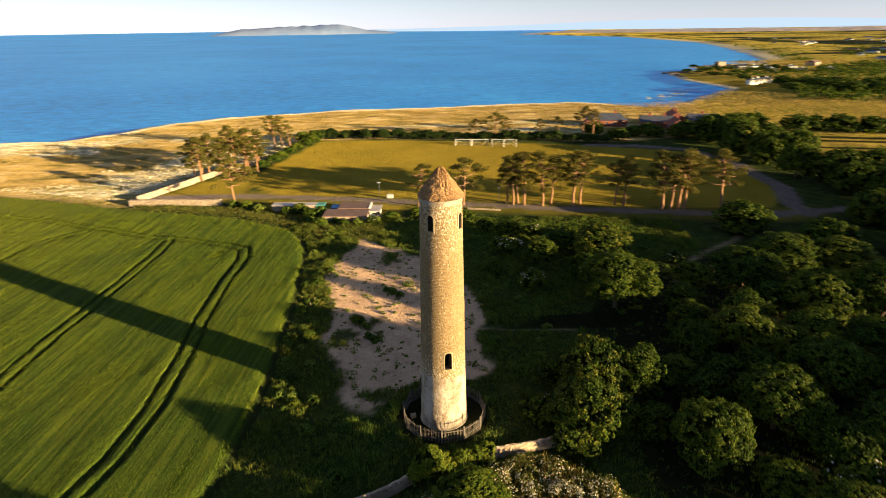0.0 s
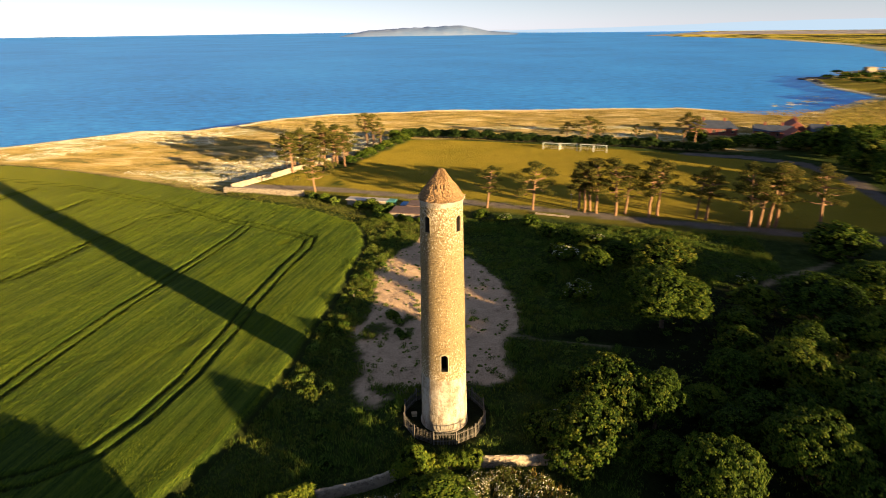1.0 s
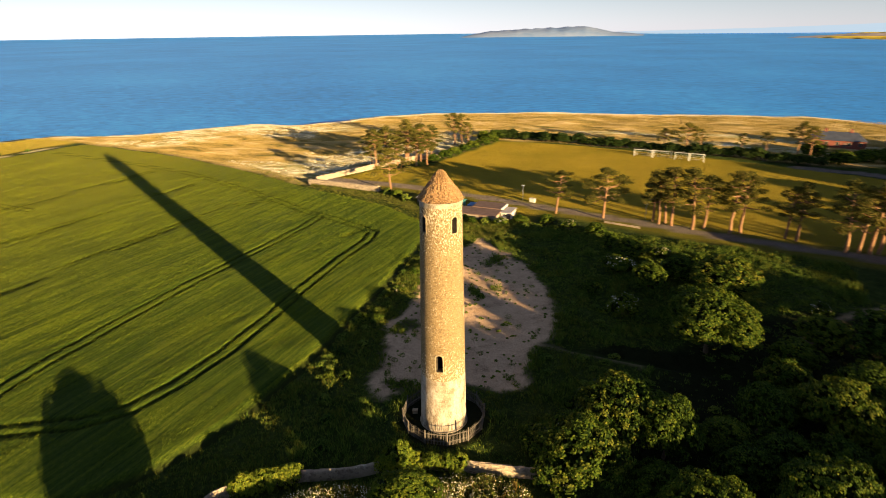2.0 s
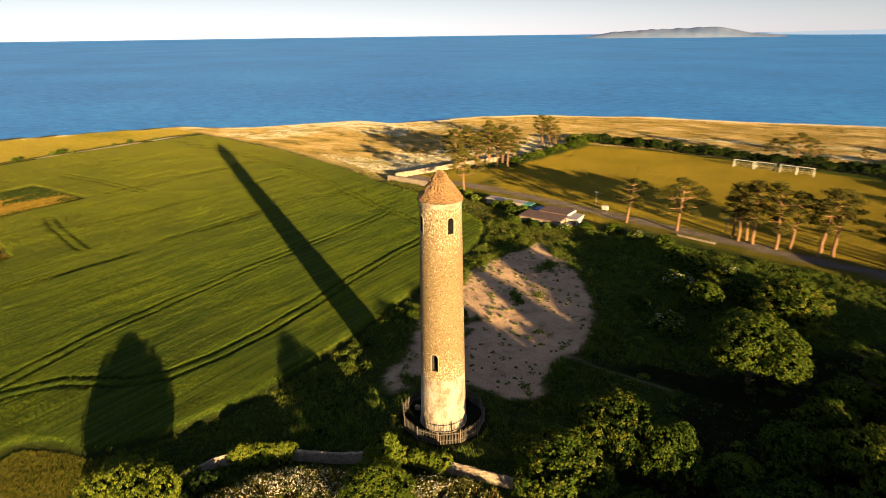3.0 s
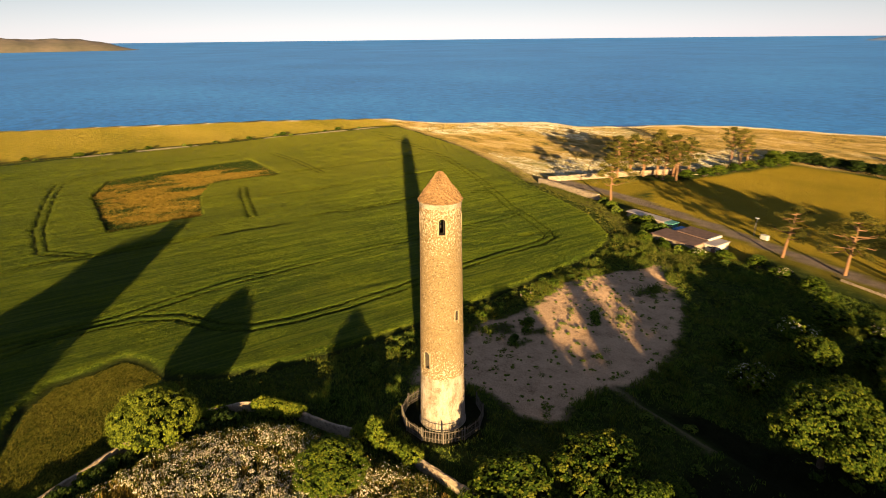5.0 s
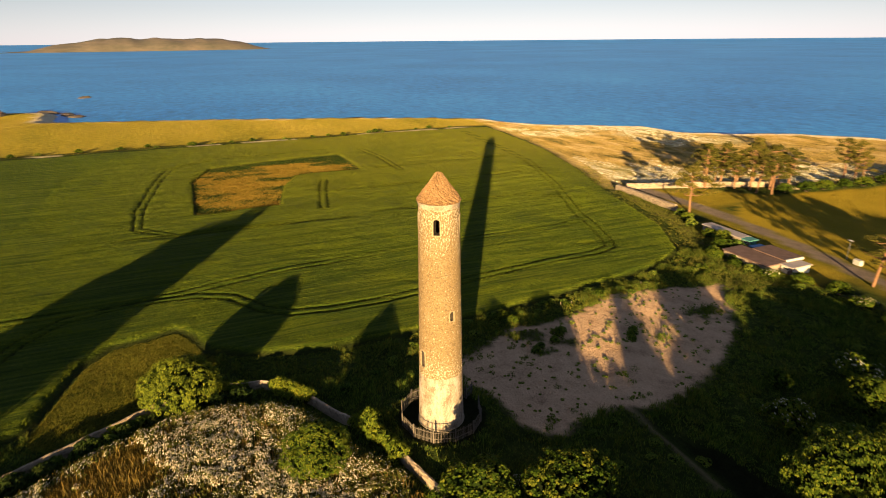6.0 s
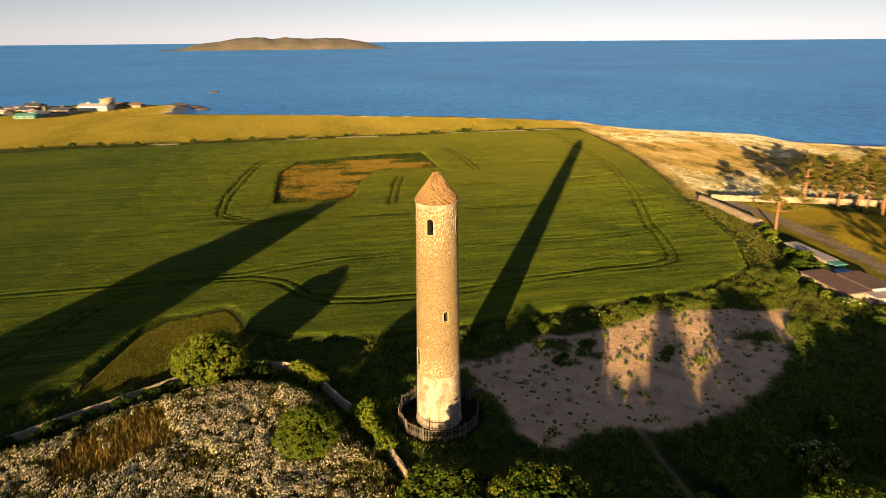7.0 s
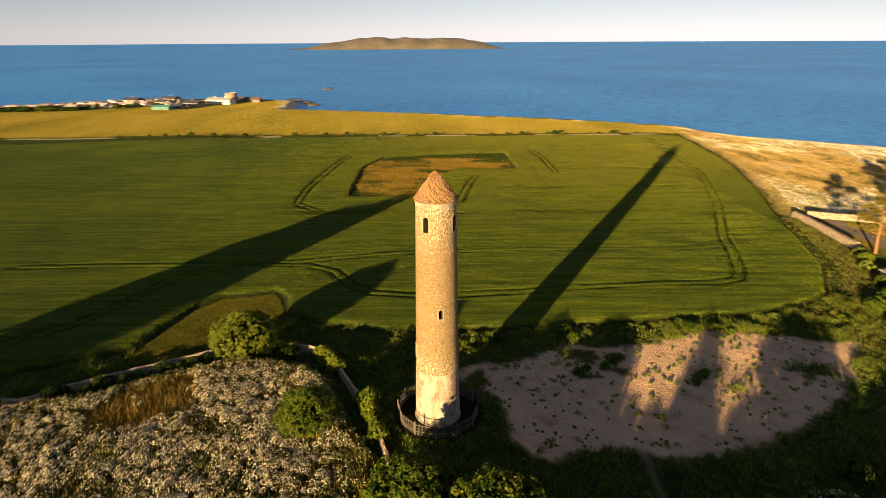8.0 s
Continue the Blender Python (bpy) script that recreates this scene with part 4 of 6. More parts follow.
def broadleaf(seed, height, radius, leaf=0.13, spacing=0.52, per=12, low=0.1, mat="leaf", second=None, dome=False):
    """Meshes of one broadleaved tree: trunk with limbs, billowing crown of leaf sprays round an inside coloured dark as
    shade.
    """
    rng = np.random.default_rng(seed)
    lobes = []
    mid, half = height * (0.5 + low / 2), height * (0.5 - low / 2)
    n = 22 if dome else 19
    for k in range(n):
        g = k / (n - 1)
        zz = 1 - 1.7 * g
        a = k * 2.39996 + rng.uniform(-0.35, 0.35)
        w = math.sqrt(max(0.0, 1 - zz * zz)) if zz > 0 else 1 - 0.14 * zz * zz
        if dome and zz > 0:
            w = 1 - zz ** 1.6
        q = radius * (1 - 0.3 * max(0.0, zz) * dome) * (rng.uniform(0.38, 0.46) if dome else rng.uniform(0.25, 0.45))
        reach = (radius - q * 0.8) * w * (rng.uniform(0.94, 1.03) if dome else rng.uniform(0.72, 1.12))
        lobes.append((reach * math.cos(a), reach * math.sin(a), mid + (half - q * 0.75) * zz * rng.uniform(0.92, 1.05), q))
    lobes.append((0, 0, mid, radius * 0.6))
    P, N, K = sprays(lobes, spacing, per, leaf, rng)
    young = rng.random(K.max() + 1)[K] < 0.3
    meshes = {"crown": mesh_of("crown", *leaves(P[~young] if second else P, N[~young] if second else N, leaf, rng, 0.5), MAT[mat])}
    if second:
        meshes["young_leaves"] = mesh_of("young_leaves", *leaves(P[young], N[young], leaf, rng, 0.5), MAT[second])
    meshes["inner_leaves"] = mesh_of("inner_leaves", *shade_leaves(lobes, 0.36 if leaf < 0.19 else 0.6, rng), MAT["leaf_shaded"])
    pieces = [limb((0, 0, -0.4), (rng.uniform(-0.3, 0.3), rng.uniform(-0.3, 0.3), height * 0.55), 0.035 * height, 0.02 * height, rng, 0.05, 7, 9)]
    for x, y, z, q in lobes[3:17:2]:
        pieces.append(limb((0, 0, height * rng.uniform(0.2, 0.45)), (x * 0.9, y * 0.9, z), 0.014 * height, 0.01, rng))
    meshes["trunk"] = mesh_of("trunk", *join_arrays(pieces), MAT["bark"], True)
    return meshes


def shrub(seed, height, radius, leaf=0.13, spacing=0.46, per=10, mat="leaf", flowers=0.0):
    rng = np.random.default_rng(seed)
    lobes = []
    for k in range(11):
        a, s = rng.uniform(0, 2 * np.pi), math.sqrt(rng.uniform(0, 1)) * 0.65
        q = rng.uniform(0.34, 0.5)
        lobes.append((s * math.cos(a) * radius, s * math.sin(a) * radius, max(q * 0.7 * height * 0.7, height * (1 - 0.9 * s * s) - q * height * 0.6), q * min(radius, height)))
    P, N, K = sprays(lobes, spacing, per, leaf, rng, -0.3)
    out = {"leaves": mesh_of("leaves", *leaves(P, N, leaf, rng, 0.5), MAT[mat]), "inner_leaves": mesh_of("inner_leaves", *shade_leaves(lobes, 0.24, rng), MAT["leaf_shaded"])}
    if flowers:
        pick = (rng.random(len(P)) < 0.04 + flowers * 3 * (rng.random(K.max() + 1)[K] < 0.4)) & (N[:, 2] > -0.1)
        out["blossom"] = mesh_of("blossom", *leaves(P[pick] + N[pick] * 0.06, N[pick], leaf * 0.8, rng), MAT["blossom"])
    stems = [limb((0, 0, -0.3), (x * 0.8, y * 0.8, z), 0.05, 0.012, rng, n=4, sides=5) for x, y, z, q in lobes[:7]]
    out["stems"] = mesh_of("stems", *join_arrays(stems), MAT["bark"], True)
    return out


def pine(seed, height, spread, bare=0.45, lean=0.0):
    """A wind-shaped pine: bare reddish trunk, crooked limbs, flat pads of needles."""
    rng = np.random.default_rng(seed)
    n = 9
    drift = rng.normal(size=2) * 0.05 * height
    trunk = [(drift[0] * (k / 8) ** 1.5 + lean * height * (k / 8) + rng.normal() * 0.05, drift[1] * (k / 8) ** 1.5 + rng.normal() * 0.05, -0.3 + (height * 0.95 + 0.3) * k / 8) for k in range(n)]
    pieces = [tube(trunk, [0.027 * height * (1 - 0.75 * k / 8) for k in range(n)], 9)]
    pads = []
    count = 19
    for k in range(count):
        g = bare + (1 - bare) * (k + rng.uniform(0, 0.8)) / count
        base = np.array([np.interp(g, np.linspace(0, 1, n), [p[i] for p in trunk]) for i in range(3)])
        a = k * 2.4 + rng.uniform(-0.5, 0.5)
        reach = spread * (0.55 + 0.6 * math.sin(math.pi * min(1, (g - bare) / (1 - bare) * 0.8 + 0.25))) * rng.uniform(0.55, 1.0) * (0.35 if g > 0.93 else 1)
        tip = base + np.array([math.cos(a) * reach, math.sin(a) * reach, rng.uniform(0.05, 0.3) * reach])
        pieces.append(limb(base, tip, 0.011 * height, 0.015, rng, 0.15, 5, 5))
        for _ in range(3):
            c = base + (tip - base) * rng.uniform(0.6, 1.05) + rng.normal(size=3) * 0.22 * np.array([1, 1, 0.4])
            pads.append((c[0], c[1], c[2] + 0.15, spread * rng.uniform(0.17, 0.3)))
    for _ in range(4):
        pads.append((trunk[-1][0] + rng.normal() * 0.3, trunk[-1][1] + rng.normal() * 0.3, height * rng.uniform(0.9, 0.99), spread * rng.uniform(0.2, 0.3)))
    P, N = [], []
    for x, y, z, q in pads:
        d = unit(rng, int(56 * q * q) + 14)
        P.append(np.array([x, y, z]) + d * q * rng.uniform(0.4, 1.1, len(d))[:, None] * np.array([1, 1, 0.42]))
        N.append(d + np.array([0, 0, 0.5]))
    P, N = np.concatenate(P), np.concatenate(N)
    return {"crown": mesh_of("crown", *leaves(P, N, 0.19, rng, 0.9, 0.4), MAT["pine"]), "trunk": mesh_of("trunk", *join_arrays(pieces), MAT["pine_bark"], True)}


def plant(meshes, name, x, y, turn, scale, label, category, group="", tall=1.0):
    t = empty(name, pose(x, y, level_at(x, y), 0, 0, turn), label, category, group)
    t.scale = (scale, scale, scale * tall)
    for key, me in meshes.items():
        put(key, me, t)
    return t


TREES = [broadleaf(11, 9.0, 5.0), broadleaf(12, 7.5, 4.2, second="leaf_gold"), broadleaf(13, 6.0, 3.0, 0.12, 0.46), broadleaf(14, 7.0, 3.6, second="leaf_gold"), broadleaf(15, 8.0, 4.8),
         broadleaf(16, 5.3, 4.2, 0.085, 0.36, 13, 0.02, "leaf_bright", dome=True), broadleaf(17, 5.8, 3.2, 0.085, 0.34, 13, 0.02, "leaf", dome=True)]
MID_TREES = [broadleaf(11, 9.0, 5.0, 0.24, 0.8, 9), broadleaf(12, 7.5, 4.2, 0.22, 0.72, 9, second="leaf_gold"), broadleaf(13, 6.0, 3.0, 0.2, 0.62, 9), broadleaf(14, 7.0, 3.6, 0.2, 0.66, 9), broadleaf(15, 8.0, 4.8, 0.24, 0.8, 9)]
FAR_TREES = [broadleaf(11, 9.0, 5.0, 0.5, 1.5, 6), broadleaf(12, 7.5, 4.2, 0.46, 1.3, 6), broadleaf(13, 6.0, 3.0, 0.38, 1.0, 6), broadleaf(14, 7.0, 3.6, 0.42, 1.1, 6), broadleaf(15, 8.0, 4.8, 0.5, 1.5, 6)]
SIZES = [(9.0, 5.0), (7.5, 4.2), (6.0, 3.0), (7.0, 3.6), (8.0, 4.8), (5.3, 4.2), (5.8, 3.2)]
TREE_WORDS = ["large round broadleaved tree, sunlit on one side", "dense green tree with some golden young leaves", "small round green tree among scrub",
              "bushy tree with yellowish leaf tips", "broad spreading green tree in the wood", "low spreading bright green tree beside the stone wall", "dense round dark green tree among white flowers"]


def tree(kind, x, y, height, radius, group="trees of the wood", near=False):
    h, r = SIZES[kind]
    s = radius / r
    t = plant(TREES[kind] if near else (MID_TREES if x < 125 and y < 170 else FAR_TREES)[kind], "tree", x, y, (x * 37 + y * 91) % 360, s, TREE_WORDS[kind], "tree", group, 0.94 * height / h / s * (1.0 if near else 1.16))
    if not near:
        t.location.z -= 0.16 * height


for kind, x, y, h, r in [
        (0, 25.2, 27.0, 9.0, 5.5), (1, 16.6, 5.2, 7.6, 3.9), (3, 14.6, -2.4, 7.2, 3.7), (2, 21.6, 4.4, 7.1, 2.9), (4, 25.2, -5.4, 6.8, 3.8), (2, 30.2, 11.9, 6.0, 2.6), (3, 37.2, 14.0, 7.0, 3.5),
        (4, 34.2, -0.6, 6.9, 4.4), (0, 43.0, 5.0, 7.2, 4.6), (4, 43.5, -6.0, 7.4, 4.8), (4, 46.6, 33.0, 7.2, 5.4), (0, 57.0, 41.0, 6.8, 5.6), (1, 66.0, 40.0, 6.4, 5.2),
        (4, 52.0, 22.0, 8.4, 4.8), (0, 59.5, 20.5, 10.5, 5.4), (2, 39.0, 34.0, 4.6, 3.0), (1, 27.4, 45.4, 7.2, 4.7), (2, 16.6, 43.4, 5.2, 2.6), (2, 22.8, 36.6, 5.2, 2.7),
        (2, 12.0, 57.0, 4.0, 2.9), (2, 21.0, 49.5, 4.6, 3.0), (1, 33.4, -14.4, 5.2, 3.2), (2, 41.0, 20.5, 5.8, 3.2), (3, 33.0, 20.0, 4.8, 2.6), (2, 28.6, 3.4, 4.2, 2.6), (2, 36.5, 7.0, 4.6, 2.8),
        # the tree at 50.2, -3.6 is out of view, added to shade the sand
        (2, 30.4, -9.6, 3.6, 2.4), (3, 50.2, -3.6, 8.9, 3.3), (2, 38.6, -12.4, 4.6, 3.0), (2, 37.6, -6.8, 5.4, 3.2), (2, 41.5, 11.6, 5.4, 3.2), (2, 27.0, 7.6, 3.6, 2.4), (2, 31.6, 6.2, 4.6, 2.8), (2, 33.6, 15.6, 3.8, 2.4), (2, 21.4, -1.6, 3.8, 2.4), (2, 20.4, 10.6, 3.2, 2.2), (2, 35.0, 27.0, 4.0, 2.8), (2, 46.5, 14.0, 6.2, 3.6), (4, 52.4, 11.4, 6.6, 4.2), (2, 46.0, 24.0, 5.6, 3.4)]:
    tree(kind, x, y, h, r, near=True)

rng = np.random.default_rng(77)
taken = []
for k in range(400):
    x, y = rng.uniform(50, 135), rng.uniform(-60, 66)
    if len(taken) < 48 and (x > 52 + max(0, 22 - y) * 0.15) and all((x - a) ** 2 + (y - b) ** 2 > 92 for a, b in taken + [(57, 41), (66, 40), (52, 22), (59.5, 20.5), (50, -3.6), (46.6, 33)]):
        taken.append((x, y))
        tall = rng.uniform(6.5, 9.0) - (2.6 if y < 2 or (y > 38 and x < 75) else 0)
        tree(int(rng.integers(0, 5)), x, y, tall, rng.uniform(4.4, 5.8))

# the wood east of the pitch
for k in range(300):
    x, y = rng.uniform(88, 150), rng.uniform(84, 168)
    if 92 < x < 103 + 0.9 * max(0, 104 - y) and len(taken) < 98 and y < 178 - 0.42 * (x - 88) and all((x - a) ** 2 + (y - b) ** 2 > 40 for a, b in taken):
        taken.append((x, y))
        tree(int(rng.integers(0, 5)), x, y, rng.uniform(8.0, 11.0), rng.uniform(4.8, 6.6), "trees beside the drive")
for x, y, h, r in [(98, 66, 10.5, 5.2), (106, 60, 10, 5), (101, 76, 11, 5), (110, 70, 10.5, 5.4), (116, 79, 10, 5), (93, 58, 9, 4.6)]:
    tree(4 if x > 100 else 1, x, y, h, r, "trees beside the road")
for x, y, h, r in [(128, 196, 6, 5), (139, 184, 6.5, 5), (146, 183, 6, 5), (154, 180, 6.5, 5.5), (163, 176, 6, 5.5), (172, 173, 6.5, 5.5), (182, 171, 6, 5), (193, 168, 6.5, 5.5), (118, 186, 7, 5.5), (110, 180, 7, 5),
                   (104, 176, 6.5, 4.5), (98, 170, 6, 4.6), (92, 176, 5.5, 4.2), (86, 168, 5.5, 4), (78, 170, 4.5, 3.6), (70, 172, 4, 3.4), (62, 163, 4.6, 4.0), (57, 178, 5, 3.6), (80, 184, 3.6, 3.4), (74, 180, 3, 3)]:
    tree(4 if r > 5 else 1, x, y, h, r, "trees round the brick house")
for k in range(60):
    s = k / 59
    x, y = 225 + 170 * s + rng.normal() * 10, 330 - 60 * s + rng.uniform(-6, 40) + 40 * s
    tree(4, x, y, rng.uniform(4.5, 6.5), rng.uniform(5, 7.5), "far shelter belt")

# trees that stand behind the way and throw the long shadows over the crop
tree(0, 7.8, -70.6, 16.4, 6.2, "trees behind the meadow")
tree(4, 12.0, -67.6, 18.6, 5.4, "trees behind the meadow")
# assumed tall tree out of view, added to darken a strip between sunlit sand
tree(3, 75.0, -12.2, 17.0, 3.3, "trees of the wood")
tree(4, 31.2, -69.2, 8.5, 5.0, "trees behind the meadow")
tree(4, 28.4, -74.5, 8.4, 4.6, "trees behind the meadow")
tree(5, -14.8, -25.9, 6.3, 4.1, "trees by the wall", True)
tree(6, 2.5, -13.5, 5.0, 3.1, "trees by the wall", True)

PINES = [pine(21, 11.8, 4.0, 0.42), pine(22, 12.2, 3.8, 0.44, 0.05), pine(23, 11.0, 4.9, 0.36, -0.06), pine(24, 11.6, 3.8, 0.4, 0.03)]
PINE_ROW = [(-7.0, 80.5, 0.85, 3), (3.6, 80.6, 1.0, 2), (14.0, 82.2, 0.85, 1), (15.4, 80.6, 0.95, 0), (16.6, 82.0, 0.95, 3), (18.0, 80.2, 1.0, 1), (22.2, 79.6, 1.05, 0), (24.4, 81.0, 1.0, 2), (29.2, 79.6, 1.05, 1),
            (31.2, 81.4, 1.05, 0), (39.4, 80.9, 0.9, 3), (41.2, 80.2, 0.95, 1), (48.8, 75.8, 1.0, 0), (50.9, 76.4, 0.95, 2), (52.7, 76.6, 1.05, 3), (54.2, 77.2, 1.0, 1), (62.0, 76.0, 1.0, 0)]
for x, y, s, k in PINE_ROW:
    plant(PINES[k], "pine_tree", x, y, (x * 53) % 360, s * (1.14 if x > 45 else 1.03), "tall bare-trunked pine beside the road", "pine tree", "pines along the road")
for x, y, s, k in [(-72.0, 108.0, 0.85, 3), (-69.5, 106.6, 0.95, 1), (-69.6, 112.0, 1.0, 0), (-52.6, 84.6, 0.95, 2), (-63.5, 116.5, 1.0, 0), (-61.5, 121.8, 1.05, 2), (-66.5, 120.5, 1.05, 1), (-59.8, 126, 0.85, 3),
                   (-62.0, 152.0, 0.92, 1), (-60.2, 154.0, 0.88, 0), (-56.5, 152, 0.7, 3), (-74, 117, 0.8, 0), (-57, 117, 0.75, 1), (-65, 129, 0.8, 2), (-66, 113.5, 0.8, 2), (-60, 115, 0.8, 3), (-68.5, 117, 0.85, 3), (-63, 124.5, 0.8, 0), (-71.5, 112, 0.7, 2)]:
    plant(PINES[k], "pine_tree", x, y, (x * 53) % 360, s * 1.06, "wind-shaped pine among the dunes", "pine tree", "pines on the dunes")
for x, y, s, k in [(17.5, 172, 0.85, 2), (10, 176, 0.6, 2), (35, 176, 0.55, 3), (43, 178, 0.6, 0), (52, 176, 0.95, 0), (55, 172, 0.85, 1), (22, 174, 0.6, 3)]:
    plant(PINES[k], "pine_tree", x, y, (x * 53) % 360, s, "dark pine behind the playing field", "pine tree", "pines behind the pitch")

SHRUBS = [shrub(31, 2.2, 2.0), shrub(32, 1.6, 1.6, mat="weed"), shrub(33, 2.6, 2.2, mat="hedge", leaf=0.16), shrub(34, 2.4, 1.9, flowers=0.045), shrub(35, 1.8, 1.6, mat="leaf_light", leaf=0.1, spacing=0.36)]
SHRUB_WORDS = ["round green shrub in rough grass", "low weedy bush on the sand", "dark hedge shrub beside the playing field", "shrub speckled with white blossom", "bright green ivy heaped over the stone wall"]


def bush(k, x, y, s, name="shrub", group="", tall=1.0):
    plant(SHRUBS[k], name, x, y, (x * 71 + y * 29) % 360, s, SHRUB_WORDS[k], "ivy" if k == 4 else "shrub", group, tall)


# hedge round the pitch
for k in range(38):
    s = k / 37
    x = -52 + 108 * s
    y = 170.5 - 4 * s - 13 * max(0, s - 0.35) + rng.normal() * 0.8
    bush(2, x, y, rng.uniform(0.95, 1.5), "hedge_shrub", "hedge behind the pitch")
for x, y, s in [(-57, 122, 1.1), (-55.5, 128, 1.2), (-55, 134, 1.2), (-54, 141, 1.1), (-53, 147, 1.2), (-51.5, 154, 1.3), (-50.5, 160, 1.4), (-55, 165, 1.5), (-51, 167, 1.6)]:
    bush(0, x, y, s, "hedge_shrub", "hedge beside the pitch")
# single bushes
for k, x, y, s in [(3, 14.2, 34.2, 1.25), (1, -13.2, 23.4, 0.5), (0, -12.4, 22.4, 0.5), (1, -11.2, 21.2, 0.45), (1, -9.6, 17.4, 0.5), (1, -10.6, 18.6, 0.4), (1, -8.6, 32.2, 0.5), (1, -7.4, 31.2, 0.45), (1, -9.6, 33.2, 0.4), (3, -16, 67, 0.8), (0, -7, 72, 0.9), (3, -2, 70, 0.9), (0, 4, 69, 1.0),
                   (0, 8, 63, 1.1), (3, 17, 60, 0.9), (0, 24, 57, 1.1), (0, -34, 75.5, 1.0), (1, -44, 77, 0.9), (4, -47.5, 79, 1.0), (1, -51, 80.5, 0.9), (1, -29, 73.5, 1.1), (0, -31, 72.0, 0.9), (0, -27.5, 66.8, 0.7), (0, -22.5, 66.4, 0.6), (1, -19.5, 66.6, 0.7), (0, -13, 70.5, 0.7), (0, -37, 75.2, 0.8),
                   (3, 12.8, -3.8, 1.1), (0, 10.2, 0.6, 1.1), (0, 13, 8.5, 1.0), (3, 11.5, 1.8, 0.9), (1, -12, -4, 0.5), (1, -14.5, -1, 0.5), (1, -15.0, 4.0, 0.5), (1, -10, -8, 0.6),
                   (3, 36, -10, 1.6), (3, 10.8, 49.4, 1.5), (3, 40.5, 44.5, 0.8), (0, 8, 40, 0.9)]:
    bush(k, x, y, s, group="scattered shrubs")
# undergrowth along the meadow side of the wall and at the edge of the crop
for k in range(26):
    s = (k + rng.random()) / 26
    x, y = np.interp(s, [0, 0.3, 0.6, 1], [-4.0, -9.0, -13.2, -13.4]) + rng.normal() * 0.4, np.interp(s, [0, 0.3, 0.6, 1], [-44.6, -36.8, -29.0, -18.0]) + rng.normal() * 0.4
    bush(1 if k % 3 else 2, float(x), float(y), rng.uniform(0.45, 0.75), "undergrowth", "undergrowth beside the wall")
for k in range(46):
    y = rng.uniform(2, 62)
    x = float(np.interp(y, [0, 9, 18, 29, 40, 50, 62], [-17.5, -18.5, -20.4, -21.5, -22.6, -22.8, -24])) + rng.normal() * 1.1
    bush(1 if k % 4 else 0, x, y, rng.uniform(0.25, 0.55), "weed_bush", "weeds between the crop and the sand", 0.8)
for k in range(110):
    x, y = float(rng.uniform(5, 40)), float(rng.uniform(13, 68))
    if depth_in(SAND, np.array([x]), np.array([y]))[0] < -1.5 and line_distance([(3.7, 20.4), (6.3, 21.1), (10.8, 20.9), (26, 20.4)], x, y) > 1.2:
        bush(1, x, y, rng.uniform(0.25, 0.55), "weed_bush", "weeds in the rough grass", 0.55)
for k in range(16):
    bush(0 if k % 2 else 1, float(rng.uniform(-34, -8)), float(rng.uniform(66.5, 71.5)), rng.uniform(0.35, 0.75), "shrub", "bushes before the sheds")
for k in range(34):
    bush(0 if k % 3 else 1, -207.5 + rng.normal() * 1.2, -140 + 6.8 * k + rng.normal() * 3, rng.uniform(0.35, 0.8), "hedge_bush", "bushes along the far edge of the crop")
# ivy on the boundary wall
IVY = [((-14.2, -15.9), (-9.6, -12.4), 0.72, 1.25), ((-2.6, -8.7), (-0.9, -7.5), 0.62, 1.3), ((-1.4, -7.8), (-0.9, -7.5), 0.85, 1.5), ((-0.4, -7.4), (4.6, -5.8), 0.6, 1.35), ((-15.9, -22.4), (-15.3, -18.8), 0.55, 1.2),
       ((-11.9, -33.8), (-13.2, -31.6), 0.4, 1.2), ((-8.9, -39.2), (-9.6, -38.0), 0.42, 1.2), ((-5.5, -44.5), (-4.2, -46.2), 0.48, 1.2)]
for (ax, ay), (bx, by), s, tall in IVY:
    n = max(1, int(math.hypot(bx - ax, by - ay) / 0.6))
    for k in range(n):
        u = (k + rng.uniform(0.2, 0.8)) / n
        x, y = ax + (bx - ax) * u, ay + (by - ay) * u
        bush(4, x, y, s * rng.uniform(0.85, 1.2), "ivy", "ivy on the wall", tall)


# ---------------------------------------------------------------- low plants
def scatter(poly_test, n, box_xy, rng):
    x, y = rng.uniform(box_xy[0], box_xy[1], n), rng.uniform(box_xy[2], box_xy[3], n)
    keep = poly_test(x, y)
    return x[keep], y[keep]


